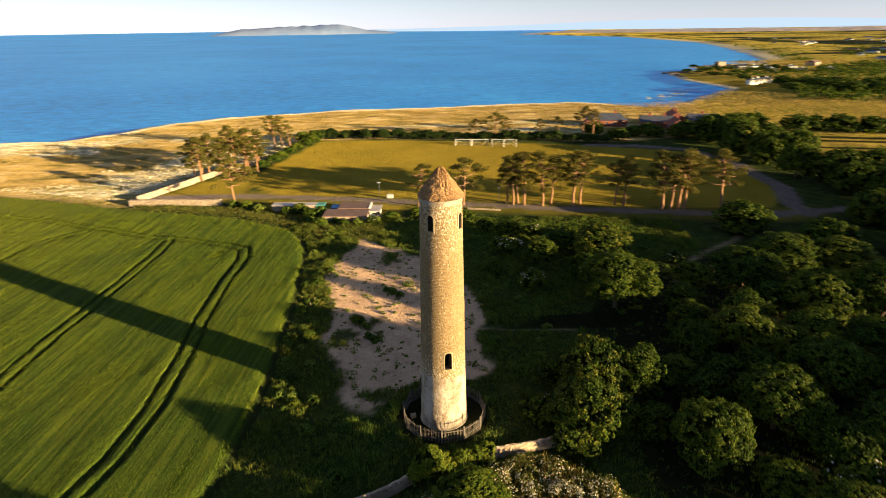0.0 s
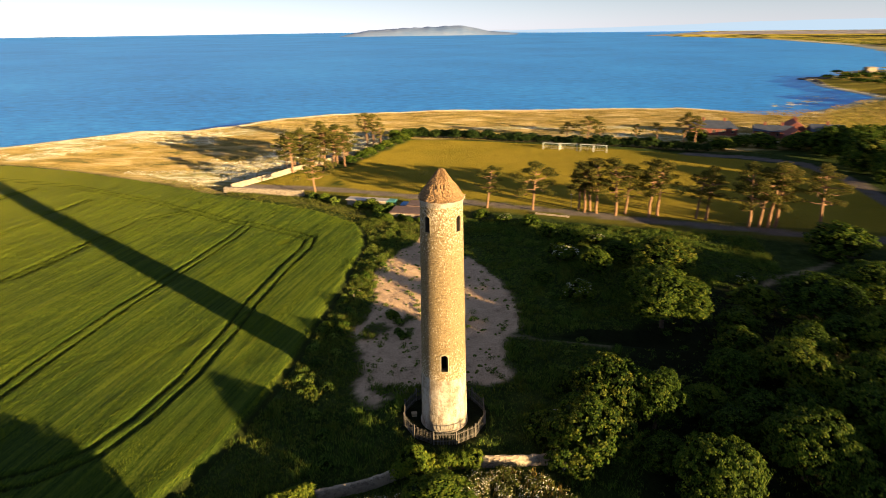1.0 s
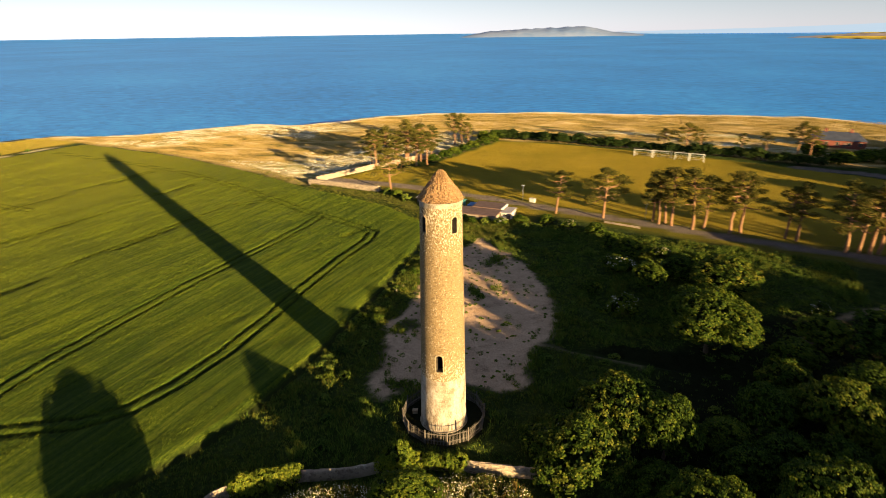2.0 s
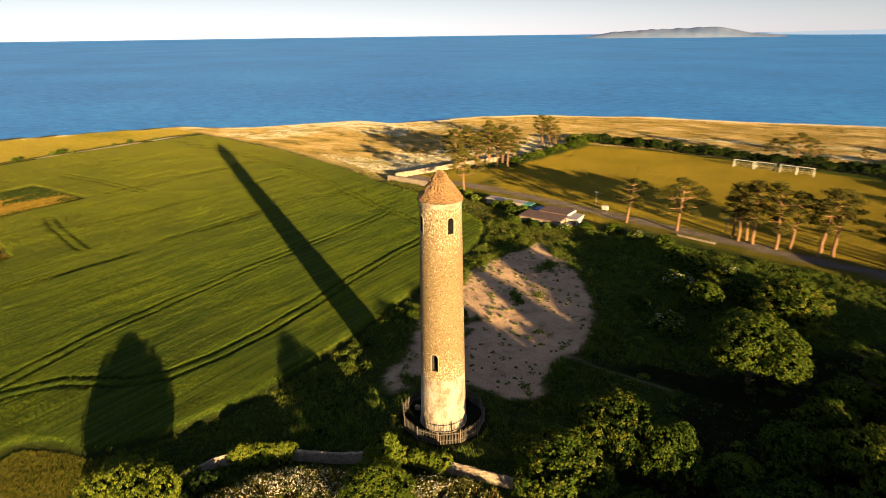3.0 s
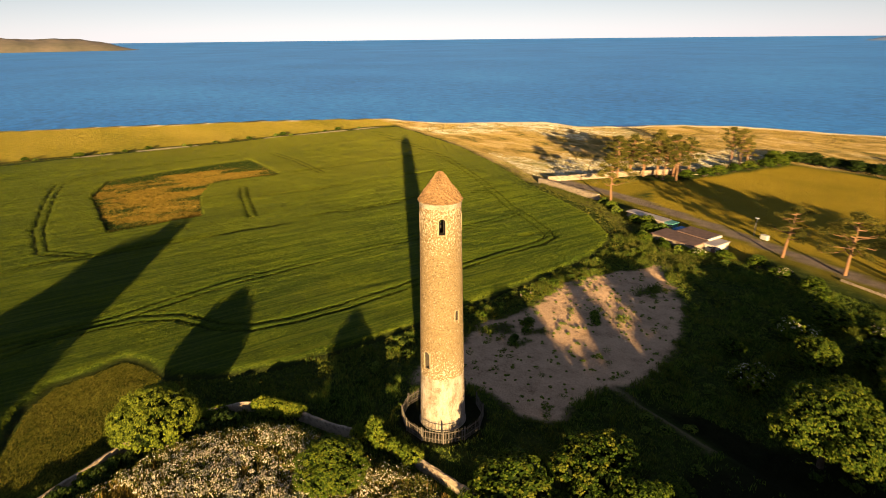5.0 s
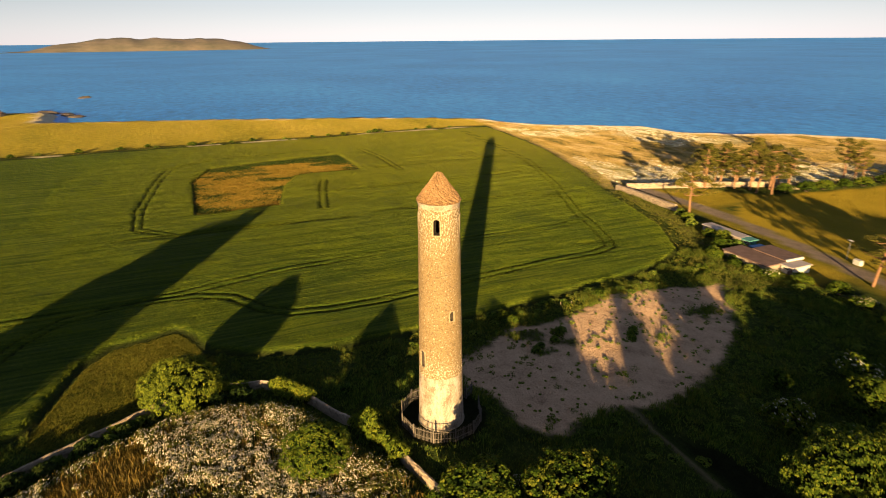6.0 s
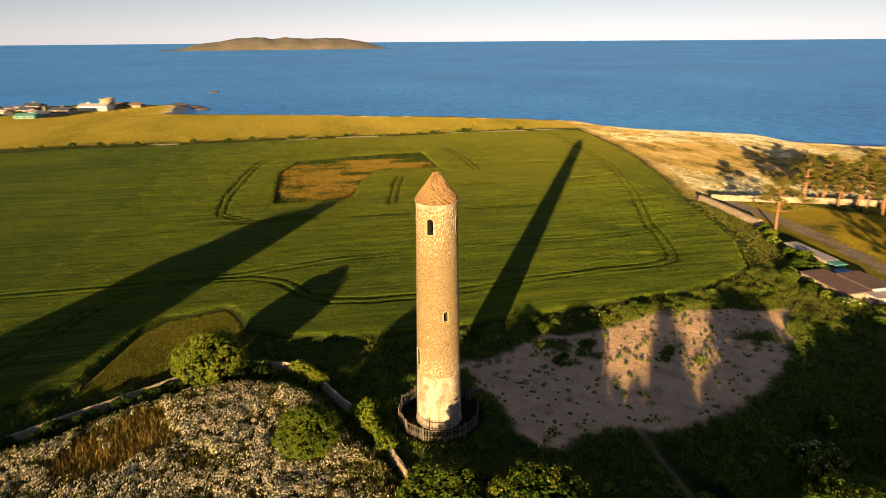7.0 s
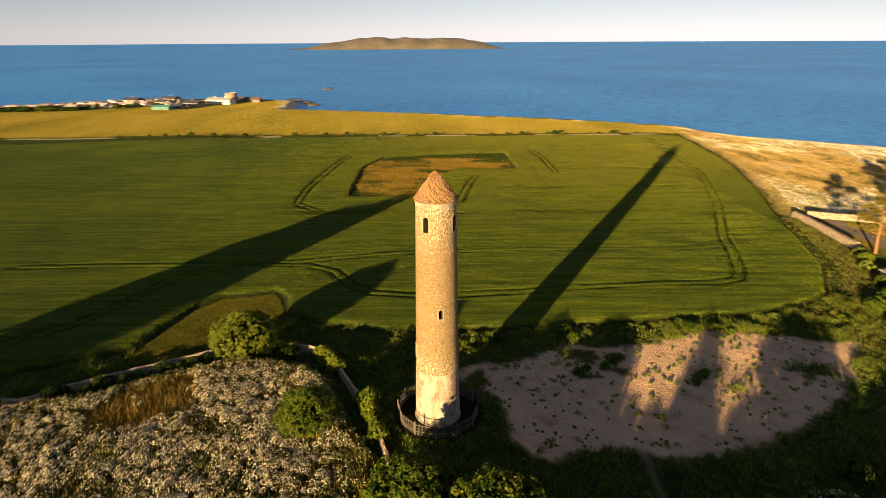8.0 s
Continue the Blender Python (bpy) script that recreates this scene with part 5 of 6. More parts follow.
def rough_grass():
    rng = np.random.default_rng(8)

    def where(x, y):
        ok = (depth_in(CROP, x, y) < 0.2) & ((depth_in(WOOD, x, y) < 0) | (rng.random(len(x)) < 0.12)) & (np.abs(np.hypot(x, y) - 3.8) > 1.1) & (np.hypot(x, y) > 2.7) & ~inside(MEADOW, x, y)
        bare = depth_in(SAND, x, y) + 3.2 * (fnoise(x, y, 14, 21) - 0.5) + 2.6 * (fnoise(x, y, 2.6, 22) - 0.5)
        weeds = (fnoise(x, y, 5, 41) > 0.68) & (x < -5.5) & (rng.random(len(x)) < 0.7)
        hollow = inside([(7, 21.4), (18.6, 20.9), (26, 20.6), (26, 26), (14, 24.6)], x, y) | (line_distance([(3.7, 20.4), (6.3, 21.1), (10.8, 20.9), (18.3, 20.4)], x, y) < 0.4)
        ok &= ~hollow
        return ok & ((bare < 0) | weeds | (rng.random(len(x)) < 0.0)) & (y < 72 - 0.05 * x) & (rng.random(len(x)) < 0.35 + 0.65 * fnoise(x, y, 4, 43))

    x, y = scatter(where, 110000, (-34, 48, -52, 72), rng)
    h = 0.1 + 0.4 * fnoise(x, y, 5, 44) * rng.uniform(0.5, 1.2, len(x)) + 0.75 * smooth(0.45, 0.8, fnoise(x, y, 2.4, 46))
    bank = depth_in(BANK, x, y) > -2.6
    x, y, h = x[~bank], y[~bank], h[~bank]
    V, F = blades(x, y, level(x, y) - 0.05, h, rng, 0.8, 0.042, 7)
    tagged(put("rough_grass", mesh_of("rough_grass", V, F, MAT["weed"])), "tall dark green weeds and rough grass", "grass", kind="stuff")
    pick = (fnoise(x, y, 3.2, 57) + 0.12 * smooth(-9, -15, x) + 0.2 * smooth(-11, -16, x) + 0.06 * rng.normal(size=len(x)) > 0.56) & (depth_in(WOOD, x, y) < -1)
    x, y, h = x[pick], y[pick], h[pick]
    V, F = blades(x, y, level(x, y) - 0.05, h * 1.05, rng, 0.7, 0.035, 6)
    tagged(put("seeding_grass", mesh_of("seeding_grass", V, F, MAT["weed_light"])), "yellowing tall grass and weeds gone to seed", "grass", kind="stuff")
    x, y = scatter(lambda a, b: inside(DRY, a, b), 20000, (-10, 4, -40, -27), rng)
    V, F = blades(x, y, level(x, y) - 0.03, 0.25 + 0.3 * rng.random(len(x)), rng, 0.8, 0.04, 3)
    tagged(put("dry_grass", mesh_of("dry_grass", V, F, MAT["fallow"])), "patch of golden-brown dry grass in the flowering meadow", "grass", kind="stuff")

    def edge(x, y):
        d = depth_in(CROP, x, y)
        return (d < 0.3) & (d > -4.5) & (rng.random(len(x)) < fnoise(x, y, 5, 45)) & (y > 3)

    x, y = scatter(edge, 26000, (-110, -15, 3, 95), rng)
    V, F = blades(x, y, level(x, y) - 0.05, 0.25 + 0.35 * rng.random(len(x)), rng, 0.7, 0.07, 4)
    tagged(put("dry_grass", mesh_of("dry_grass", V, F, MAT["weed_light"])), "yellow-green seeding grass along the edge of the crop", "grass", kind="stuff")
    x, y = scatter(lambda a, b: (depth_in(BANK, a, b) > -2.6) & (depth_in(CROP, a, b) < -0.1), 52000, (-36, -11, -43, -21), rng)
    V, F = blades(x, y, level(x, y) - 0.03, 0.12 + 0.16 * rng.random(len(x)), rng, 1.0, 0.035, 3)
    tagged(put("bank_grass", mesh_of("bank_grass", V, F, MAT["bank"])), "short golden grass on the bank beside the wall", "grass", kind="stuff")
    x, y = scatter(lambda a, b: depth_in(FALLOW, a, b) > -0.7, 54000, (-161, -96, -26, 24), rng)
    green = fnoise(x * 1.4, y * 0.6, 9, 49) + 0.06 * smooth(-125, -150, x) * smooth(-8, 8, y) + 0.06 * smooth(-115, -140, x) + 0.07 * rng.normal(size=len(x)) > 0.535
    for pick, mat, words in ((green, "hedge", "rank dark green grass in the uncropped patch"), (~green, "fallow", "orange dry grass in the uncropped patch")):
        V, F = blades(x[pick], y[pick], level(x[pick], y[pick]) - 0.05, 0.22 + 0.28 * rng.random(pick.sum()), rng, 0.8, 0.11, 2)
        tagged(put("fallow_grass", mesh_of("fallow_grass", V, F, MAT[mat])), words, "grass", kind="stuff")
    strip = [(-26, 59), (-32, 66), (-46, 73), (-76, 81), (-76, 83), (-46, 80.5), (-28, 73), (-12, 67), (-14, 60), (-18, 56)]
    x, y = scatter(lambda a, b: inside(strip, a, b) & (rng.random(len(a)) < 0.25 + 0.9 * fnoise(a, b, 4, 52)), 16000, (-76, -12, 56, 83), rng)
    V, F = blades(x, y, level(x, y) - 0.05, 0.3 + 0.5 * fnoise(x, y, 3, 53), rng, 0.7, 0.06, 4)
    tagged(put("seeding_grass", mesh_of("seeding_grass", V, F, MAT["thicket"])), "golden weeds and tall grass between the crop and the sheds", "grass", kind="stuff")
    # rounded weeds on the bare sand
    n = 900
    x, y = rng.uniform(-22, 8, n), rng.uniform(0, 60, n)
    keep = (depth_in(SAND, x, y) > 0.3) & (rng.random(n) < 0.35 + 0.8 * fnoise(x, y, 7, 50))
    x, y = x[keep], y[keep]
    r = 0.14 + 0.5 * rng.random(len(x)) ** 3
    k = 46
    d = unit(rng, len(x) * k)
    d[:, 2] = np.abs(d[:, 2])
    P = np.stack([np.repeat(x, k), np.repeat(y, k), np.repeat(level(x, y), k)], 1) + d * (np.repeat(r, k) * rng.uniform(0.5, 1.1, len(d)))[:, None] * np.array([1, 1, 0.7])
    tagged(put("sand_weeds", mesh_of("sand_weeds", *leaves(P, d, 0.085, rng), MAT["weed"])), "low green weeds dotted over the bare sand", "weeds", kind="stuff")


def flower_meadow():
    """Rounded clumps of flowering herbs over brown undergrowth."""
    rng = np.random.default_rng(9)
    g = empty("flowering_thicket", pose(0, 0, 0), "dense thicket of white-flowering herbs and brown stems", "thicket", kind="stuff")
    x, y = scatter(lambda a, b: inside(MEADOW, a + 3.5 * (fnoise(a, b, 4, 55) - 0.5), b + 2 * (fnoise(a, b, 3, 56) - 0.5)) & (~inside(DRY, a + 1.2 * (fnoise(a, b, 2, 58) - 0.5), b) | (rng.random(len(a)) < 0.03)), 4600, (-13, 18, -53, -5), rng)
    r = 0.3 + 0.42 * rng.random(len(x)) ** 1.5
    top = 0.5 + 0.45 * fnoise(x, y, 3.2, 47) + 0.15 * rng.random(len(x))
    flower = smooth(0.34, 0.6, fnoise(x, y, 3, 48) + 0.14 * rng.normal(size=len(x))) * smooth(-0.5, 3.5, depth_in(MEADOW, x, y))

    def dome(n, low):
        d = unit(rng, len(x) * n)
        d[:, 2] = np.abs(d[:, 2]) * (1 - low) + low * rng.random(len(d))
        c = np.stack([np.repeat(x, n), np.repeat(y, n), np.repeat(level(x, y) + top - 0.25, n)], 1)
        return c + d * (np.repeat(r, n) * rng.uniform(0.8, 1.1, len(d)))[:, None] * np.array([1, 1, 0.9]), d

    P, N = dome(30, 0.0)
    P[:, 2] -= rng.random(len(P)) * 0.35
    put("foliage", mesh_of("foliage", *leaves(P, N, 0.1, rng), MAT["thicket"]), g)
    B, N = dome(58, 0.1)
    keep = rng.random(len(B)) < 0.07 + 0.66 * np.repeat(flower, 58)
    put("blossom", mesh_of("blossom", *leaves(B[keep], N[keep], 0.068, rng, 0.5), MAT["cream_blossom"]), g, "creamy white blossom")
    x, y = scatter(lambda a, b: inside(MEADOW, a, b), 9000, (-13, 18, -53, -5), rng)
    V, F = blades(x, y, level(x, y), 0.5 + 0.5 * rng.random(len(x)), rng, 0.5, 0.06, 4)
    put("stems", mesh_of("stems", V, F, MAT["straw"]), g, "dry brown stems")


def open_grass():
    """Standing grass on the dunes, the strip along the cliffs and the pitch."""
    rng = np.random.default_rng(10)
    n = 260000
    x, y = rng.uniform(-215, 130, n), rng.uniform(80, 285, n)
    keep = (depth_in(DUNES, x, y) > 0) & (depth_in(LAND, x, y) > 8) & (rng.random(n) < 0.2 + 1.2 * fnoise(x * 0.7, y * 1.5, 9, 91))
    x, y = x[keep], y[keep]
    V, F = blades(x, y, level(x, y) - 0.1, 0.2 + 0.2 * rng.random(len(x)), rng, 0.9, 0.12, 1)
    tagged(put("marram_grass", mesh_of("marram_grass", V, F, MAT["marram"])), "pale golden marram grass on the dunes", "grass", kind="stuff")
    white = (fnoise(x, y, 38, 71) > 0.4) & (fnoise(x * 0.5, y * 1.6, 6, 72) > 0.45) & (x < -50) & (y < 175) & (depth_in(DUNES, x, y) > 3)
    P = np.stack([x[white], y[white], level(x[white], y[white]) + 0.4], 1)
    tagged(put("dune_blossom", mesh_of("dune_blossom", *leaves(P, unit(rng, len(P)) * 0.8 + np.array([0, 0, 0.5]), 0.16, rng), MAT["blossom"])), "white flower heads scattered over the dunes", "flowers", kind="stuff")
    n = 90000
    x, y = rng.uniform(-420, -206, n), rng.uniform(-260, 120, n)
    keep = depth_in(LAND, x, y) > 8
    x, y = x[keep], y[keep]
    V, F = blades(x, y, level(x, y) - 0.1, 0.14 + 0.14 * rng.random(len(x)), rng, 0.9, 0.16, 1)
    tagged(put("cliff_grass", mesh_of("cliff_grass", V, F, MAT["cliff"])), "golden green grass along the cliff top", "grass", kind="stuff")
    n = 150000
    x, y = rng.uniform(105, 520, n), 95 + 560 * rng.random(n) ** 1.5
    rows = np.full(n, 1e9)
    for row in FIELD_ROWS:
        rows = np.minimum(rows, line_distance(row, x, y))
    keep = (depth_in(LAND, x, y) > 14) & (x + 0.25 * (y - 150) > 122) & (y + 0.2 * x > 124) & (rows > 4) & (fnoise(x, y * 1.8, 110, 61) < 0.54)
    x, y = x[keep], y[keep]
    V, F = blades(x, y, level(x, y) * (1 - smooth(60, 140, x) * smooth(250, 300, y)) - 3.6 * smooth(60, 140, x) * smooth(250, 300, y), 0.35 + 0.3 * rng.random(len(x)), rng, 0.7, 0.22 + 0.0007 * y, 1)
    tagged(put("ripe_grass", mesh_of("ripe_grass", V, F, MAT["marram"])), "tall golden grass in the fields behind the wood", "grass", kind="stuff")
    n = 110000
    x, y = rng.uniform(-56, 88, n), rng.uniform(76, 167, n)
    keep = depth_in(PITCH, x, y) > 0.3
    x, y = x[keep], y[keep]
    V, F = blades(x, y, np.full(len(x), -1.32), 0.06 + 0.04 * rng.random(len(x)), rng, 0.7, 0.08, 1)
    tagged(put("mown_grass", mesh_of("mown_grass", V, F, MAT["mown"])), "mown yellow-green grass of the playing field", "grass", kind="stuff")


def plant_guard(x, y, h):
    """A pale plastic tree guard on its stake."""
    t = empty("tree_guard", pose(x, y, level_at(x, y), rng.uniform(-5, 5), rng.uniform(-5, 5), rng.uniform(0, 90)), "pale tree guard on a stake at the edge of the crop", "tree guard", "tree guards along the crop")
    put("sleeve", mesh_of("sleeve", *tube([(0, 0, 0.1), (0, 0, h * 0.5), (0, 0, h)], [0.06, 0.06, 0.065], 8), MAT["cream"], True), t)
    put("stake", mesh_of("stake", *tube([(0.08, 0, -0.3), (0.08, 0, h * 0.5), (0.08, 0, h * 0.8)], [0.025, 0.025, 0.02], 5), MAT["bark"]), t)


for x, y in [(-20.8, 28.3), (-20.5, 30.1), (-20.9, 32.6), (-21.1, 35.2), (-21.9, 40.5), (-22.1, 42.7), (-22.5, 45.3)]:
    plant_guard(x, y, 0.5)
rough_grass()
flower_meadow()
open_grass()


# ---------------------------------------------------------------- buildings and things
def block(name, parent, x0, x1, y0, y1, z0, z1, mat, label=""):
    bm = bmesh.new()
    box(bm, x0, x1, y0, y1, z0, z1, 0.03)
    return part(name, bm, MAT[mat], parent, label)


def shed(x0, x1, y0, y1, h, roof, wall, label, slope=0.0, ribs=0, category="shed"):
    """A low shed: walls, overhanging sheet roof with ribs, door and window."""
    g = level_at((x0 + x1) / 2, (y0 + y1) / 2)
    t = empty("shed", pose((x0 + x1) / 2, (y0 + y1) / 2, g), label, category)
    w, d = (x1 - x0) / 2, (y1 - y0) / 2
    block("wall", t, -w, w, -d, d, -0.5, h - 0.08, wall)
    bm = bmesh.new()
    box(bm, -w - 0.2, w + 0.2, -d - 0.25, d + 0.2, h - 0.08, h + 0.12, 0.02)
    for v in bm.verts:
        v.co.z += slope * v.co.y
    part("roof", bm, MAT[roof], t)
    for k in range(ribs):
        x = -w + 2 * w * (k + 0.5) / ribs
        bm = bmesh.new()
        box(bm, x - 0.06, x + 0.06, -d - 0.2, d + 0.15, h + 0.115, h + 0.155)
        for v in bm.verts:
            v.co.z += slope * v.co.y
        part("rib", bm, MAT[roof], t)
    block("door", t, w * 0.2, w * 0.2 + 0.9, -d - 0.03, -d + 0.05, -0.1, min(1.9, h - 0.2), "brown_roof")
    win = block("window", t, -w * 0.6, -w * 0.6 + 1.3, -d - 0.035, -d + 0.05, 0.7, h - 0.25, "white")
    block("pane", win, -w * 0.6 + 0.08, -w * 0.6 + 1.22, -d - 0.045, -d + 0.02, 0.78, h - 0.33, "glass")
    return t


shed(-27.2, -17.8, 68.6, 73.0, 1.5, "brown_roof", "cream", "low cream shed with a dark brown felt roof", 0.03)
rear = shed(-24.6, -18.0, 73.3, 77.4, 1.8, "brown_roof", "cream", "brown felt-roofed rear shed", 0.02)
block("fascia", rear, 3.35, 3.7, -2.2, 2.1, 1.5, 1.97, "white", "bright white fascia board")
shed(-17.5, -15.3, 71.8, 76.2, 1.4, "grey_roof", "white", "small white annexe with a flat grey roof", 0.0)
shed(-26.5, -24.9, 74.6, 77.0, 1.45, "blue", "cream", "lean-to with a bright blue sheet roof", 0.0, 3)
shed(-40.8, -31.0, 77.0, 79.4, 1.5, "grey_roof", "cream", "long cream mobile home with a grey roof", 0.0, 0, "mobile home")
shed(-30.7, -28.9, 77.1, 79.2, 1.4, "teal", "teal", "small teal-painted store beside the mobile home", 0.0)


def goal(x, y, w, turn):
    t = empty("football_goal", pose(x, y, level_at(x, y), 0, 0, turn), "white football goal with a pale net", "goal", "goals on the pitch")
    for s in (-1, 1):
        block("post", t, s * w / 2 - 0.09, s * w / 2 + 0.09, -0.09, 0.09, -0.2, 2.3, "white")
        bm = bmesh.new()
        v, f = tube([(s * w / 2, 0, 2.25), (s * w / 2, 1.0, 2.1), (s * w / 2, 1.9, 0.0)], [0.05] * 3, 6)
        bm.free()
        put("stay", mesh_of("stay", v, f, MAT["white"]), t)
    block("crossbar", t, -w / 2, w / 2, -0.09, 0.09, 2.2, 2.38, "white")
    V, F = [], []
    for k in range(int(w / 0.4)):
        x0 = -w / 2 + 0.2 + k * 0.4
        v, f = tube([(x0, 0.06, 2.25), (x0, 1.0, 2.08), (x0, 1.9, 0.0)], [0.018] * 3, 4)
        F.append(f + len(V))
        V += list(v)
    for z, yy in ((2.1, 0.95), (1.4, 1.28), (0.7, 1.6), (0.05, 1.88)):
        v, f = tube([(-w / 2, yy, z), (0, yy + 0.1, z), (w / 2, yy, z)], [0.018] * 3, 4)
        F.append(f + len(V))
        V += list(v)
    for s in (-1, 1):
        for k in range(5):
            v, f = tube([(s * w / 2, 0.0, 0.2 + 0.45 * k), (s * w / 2, 1.0, 0.2 + 0.42 * k), (s * w / 2, 1.9 - 0.2 * k, 0.1 + 0.38 * k)], [0.03] * 3, 4)
            F.append(f + len(V))
            V += list(v)
    put("net", mesh_of("net", V, np.concatenate(F), MAT["net"]), t)


for x, y, w in [(4.9, 153.6, 5.6), (10.9, 153.2, 5.6), (17.0, 152.0, 4.2), (21.4, 151.2, 4.2)]:
    goal(x, y, w, -6)


def lamp_post(x, y, h):
    t = empty("street_lamp", pose(x, y, level_at(x, y)), "slim grey street lamp beside the road", "street lamp", "street lamps")
    v, f = tube([(0, 0, -0.3), (0, 0, h * 0.5), (0, 0, h)], [0.07, 0.055, 0.04], 8)
    put("pole", mesh_of("pole", v, f, MAT["metal"], True), t)
    block("lantern", t, -0.35, 0.35, -0.16, 0.16, h, h + 0.2, "white")
    return t


lamp_post(-17.4, 89.0, 3.6)
lamp_post(12.3, 84.6, 3.0)
cabinet = empty("roadside_cabinet", pose(-14.6, 87.9, level_at(-14.6, 87.9), 0, 0, -8), "white utility cabinet at the roadside", "cabinet")
block("body", cabinet, -0.7, 0.7, -0.4, 0.4, -0.2, 0.85, "white")
block("top", cabinet, -0.76, 0.76, -0.46, 0.46, 0.85, 0.93, "white")
crate = empty("crate", pose(-3.2, -0.3, level_at(-3.2, -0.3), 0, 0, 20), "pale sack-covered crate inside the fence", "crate")
block("body", crate, -0.26, 0.26, -0.2, 0.2, 0, 0.36, "dressed")
block("lid", crate, -0.29, 0.29, -0.23, 0.23, 0.36, 0.42, "dressed")


def house(name, x, y, turn, w, d, h, rise, wall, roof, label, category="house", windows=3, chimneys=1, hip=0.0, group=""):
    """A pitched house: walls, ridge roof, windows with panes, door, chimneys."""
    t = empty(name, pose(x, y, level_at(x, y) - 0.3, 0, 0, turn), label, category, group)
    block("wall", t, -w / 2, w / 2, -d / 2, d / 2, -1.0, h, wall)
    o = 0.35
    V = [(-w / 2 - o, -d / 2 - o, h), (w / 2 + o, -d / 2 - o, h), (w / 2 + o, d / 2 + o, h), (-w / 2 - o, d / 2 + o, h), (-w / 2 - o + hip, 0, h + rise), (w / 2 + o - hip, 0, h + rise)]
    bm = bmesh.new()
    vs = [bm.verts.new(v) for v in V]
    for f in ((0, 1, 5, 4), (2, 3, 4, 5), (1, 2, 5), (3, 0, 4), (3, 2, 1, 0)):
        bm.faces.new([vs[i] for i in f])
    r = part("roof", bm, MAT[roof], t)
    for k in range(chimneys):
        cx = -w / 2 + w * (k + 0.6) / (chimneys + 0.2)
        block("chimney", r, cx - 0.4, cx + 0.4, -0.35, 0.35, h + rise * 0.6, h + rise + 1.1, wall)
    for side in (-1, 1):
        for k in range(windows):
            cx = -w / 2 + w * (k + 0.5) / windows
            win = block("window", t, cx - 0.55, cx + 0.55, min(side * d / 2, side * (d / 2 + 0.04)), max(side * d / 2, side * (d / 2 + 0.04)), h * 0.35, h * 0.35 + 1.3, "cream")
            block("pane", win, cx - 0.45, cx + 0.45, min(side * (d / 2 + 0.02), side * (d / 2 + 0.055)), max(side * (d / 2 + 0.02), side * (d / 2 + 0.055)), h * 0.35 + 0.1, h * 0.35 + 1.2, "glass")
    block("door", t, w * 0.1, w * 0.1 + 0.95, -d / 2 - 0.05, -d / 2, -0.2, 2.0, "brown_roof")
    return t


house("brick_house", 67, 201, -4, 17, 8, 2.7, 2.6, "brick", "slate", "long red-brick house with a dark slate roof", "house", 5, 2, 3)
house("brick_house", 88, 198, -10, 13, 7, 2.5, 2.1, "brick", "slate", "red-brick wing with a slate roof", "house", 4, 2)
house("brick_house", 97, 203, 80, 11, 7, 3.4, 2.6, "brick", "brick", "red-brick gabled house with a red tiled roof", "house", 3, 2)
house("brick_house", 106, 196, -6, 11, 7, 3.2, 2.4, "brick", "slate", "low red-brick outbuilding with slate roof", "house", 3, 1)
house("brick_house", 92, 186, 82, 9, 6, 3.0, 2.4, "brick", "brick", "small red-brick gabled outhouse", "house", 2, 1)
# hamlet on the point across the near bay
for x, y, w, h in [(279, 548, 11, 6), (287, 545, 12, 7), (299, 545, 13, 6), (300, 515, 11, 5), (290, 494, 10, 5), (326, 530, 13, 6), (323, 503, 11, 5), (345, 500, 13, 5), (318, 505, 10, 5), (228, 395, 10, 4.5), (238, 402, 11, 4.5), (220, 386, 11, 4.5), (310, 545, 10, 5)]:
    house("cottage", x, y, (x * 7) % 50 - 25, w * 0.62, w * 0.4, h * 0.45, h * 0.2, "white", "slate", "white house on the far point of the bay", "house", 3, 1, group="houses on the point")
house("stone_block_house", 271, 558, 12, 8, 7, 6.4, 0.5, "wall", "wall", "grey stone block house above the rocks", "house", 2, 0)
# scattered houses behind the bay
for k in range(34):
    s = (k + rng.random()) / 34
    x, y = 380 + 620 * s + rng.normal() * 60, 640 + 900 * s + rng.normal() * 90
    if depth_in(LAND, np.array([x]), np.array([y]))[0] < 60:
        continue
    house("far_house", float(x), float(y), rng.uniform(0, 180), rng.uniform(9, 20), rng.uniform(7, 10), rng.uniform(3, 5), 2.0, "white" if k % 3 else "cream", "slate" if k % 2 else "brown_roof", "pale house far behind the bay", "house", 1, 0, group="houses behind the bay")
for k in range(30):
    tree(int(rng.integers(0, 5)), float(rng.uniform(238, 330)), float(rng.uniform(470, 580)), rng.uniform(2.5, 4.5), rng.uniform(2.5, 4.5), "trees on the point")
for x, y in [(222, 515), (227, 500), (231, 482), (229, 466), (233, 452), (236, 436), (232, 421), (240, 412), (248, 545), (257, 540), (240, 528), (247, 420)]:
    tree(2, x, y, rng.uniform(1.6, 3.0), rng.uniform(3.5, 5.0), "scrub on the point")


def caravan(x, y, turn, L):
    t = empty("static_caravan", pose(x, y, level_at(x, y), 0, 0, turn), "white static caravan near the shore", "caravan", "caravans near the shore")
    block("body", t, -L / 2, L / 2, -1.5, 1.5, 0.3, 2.7, "white")
    block("roof", t, -L / 2 - 0.1, L / 2 + 0.1, -1.6, 1.6, 2.7, 2.95, "grey_roof")
    for k in range(3):
        block("window", t, -L / 2 + 1 + k * L / 3.4, -L / 2 + 2.4 + k * L / 3.4, 1.5, 1.53, 1.3, 2.2, "glass")
    return t


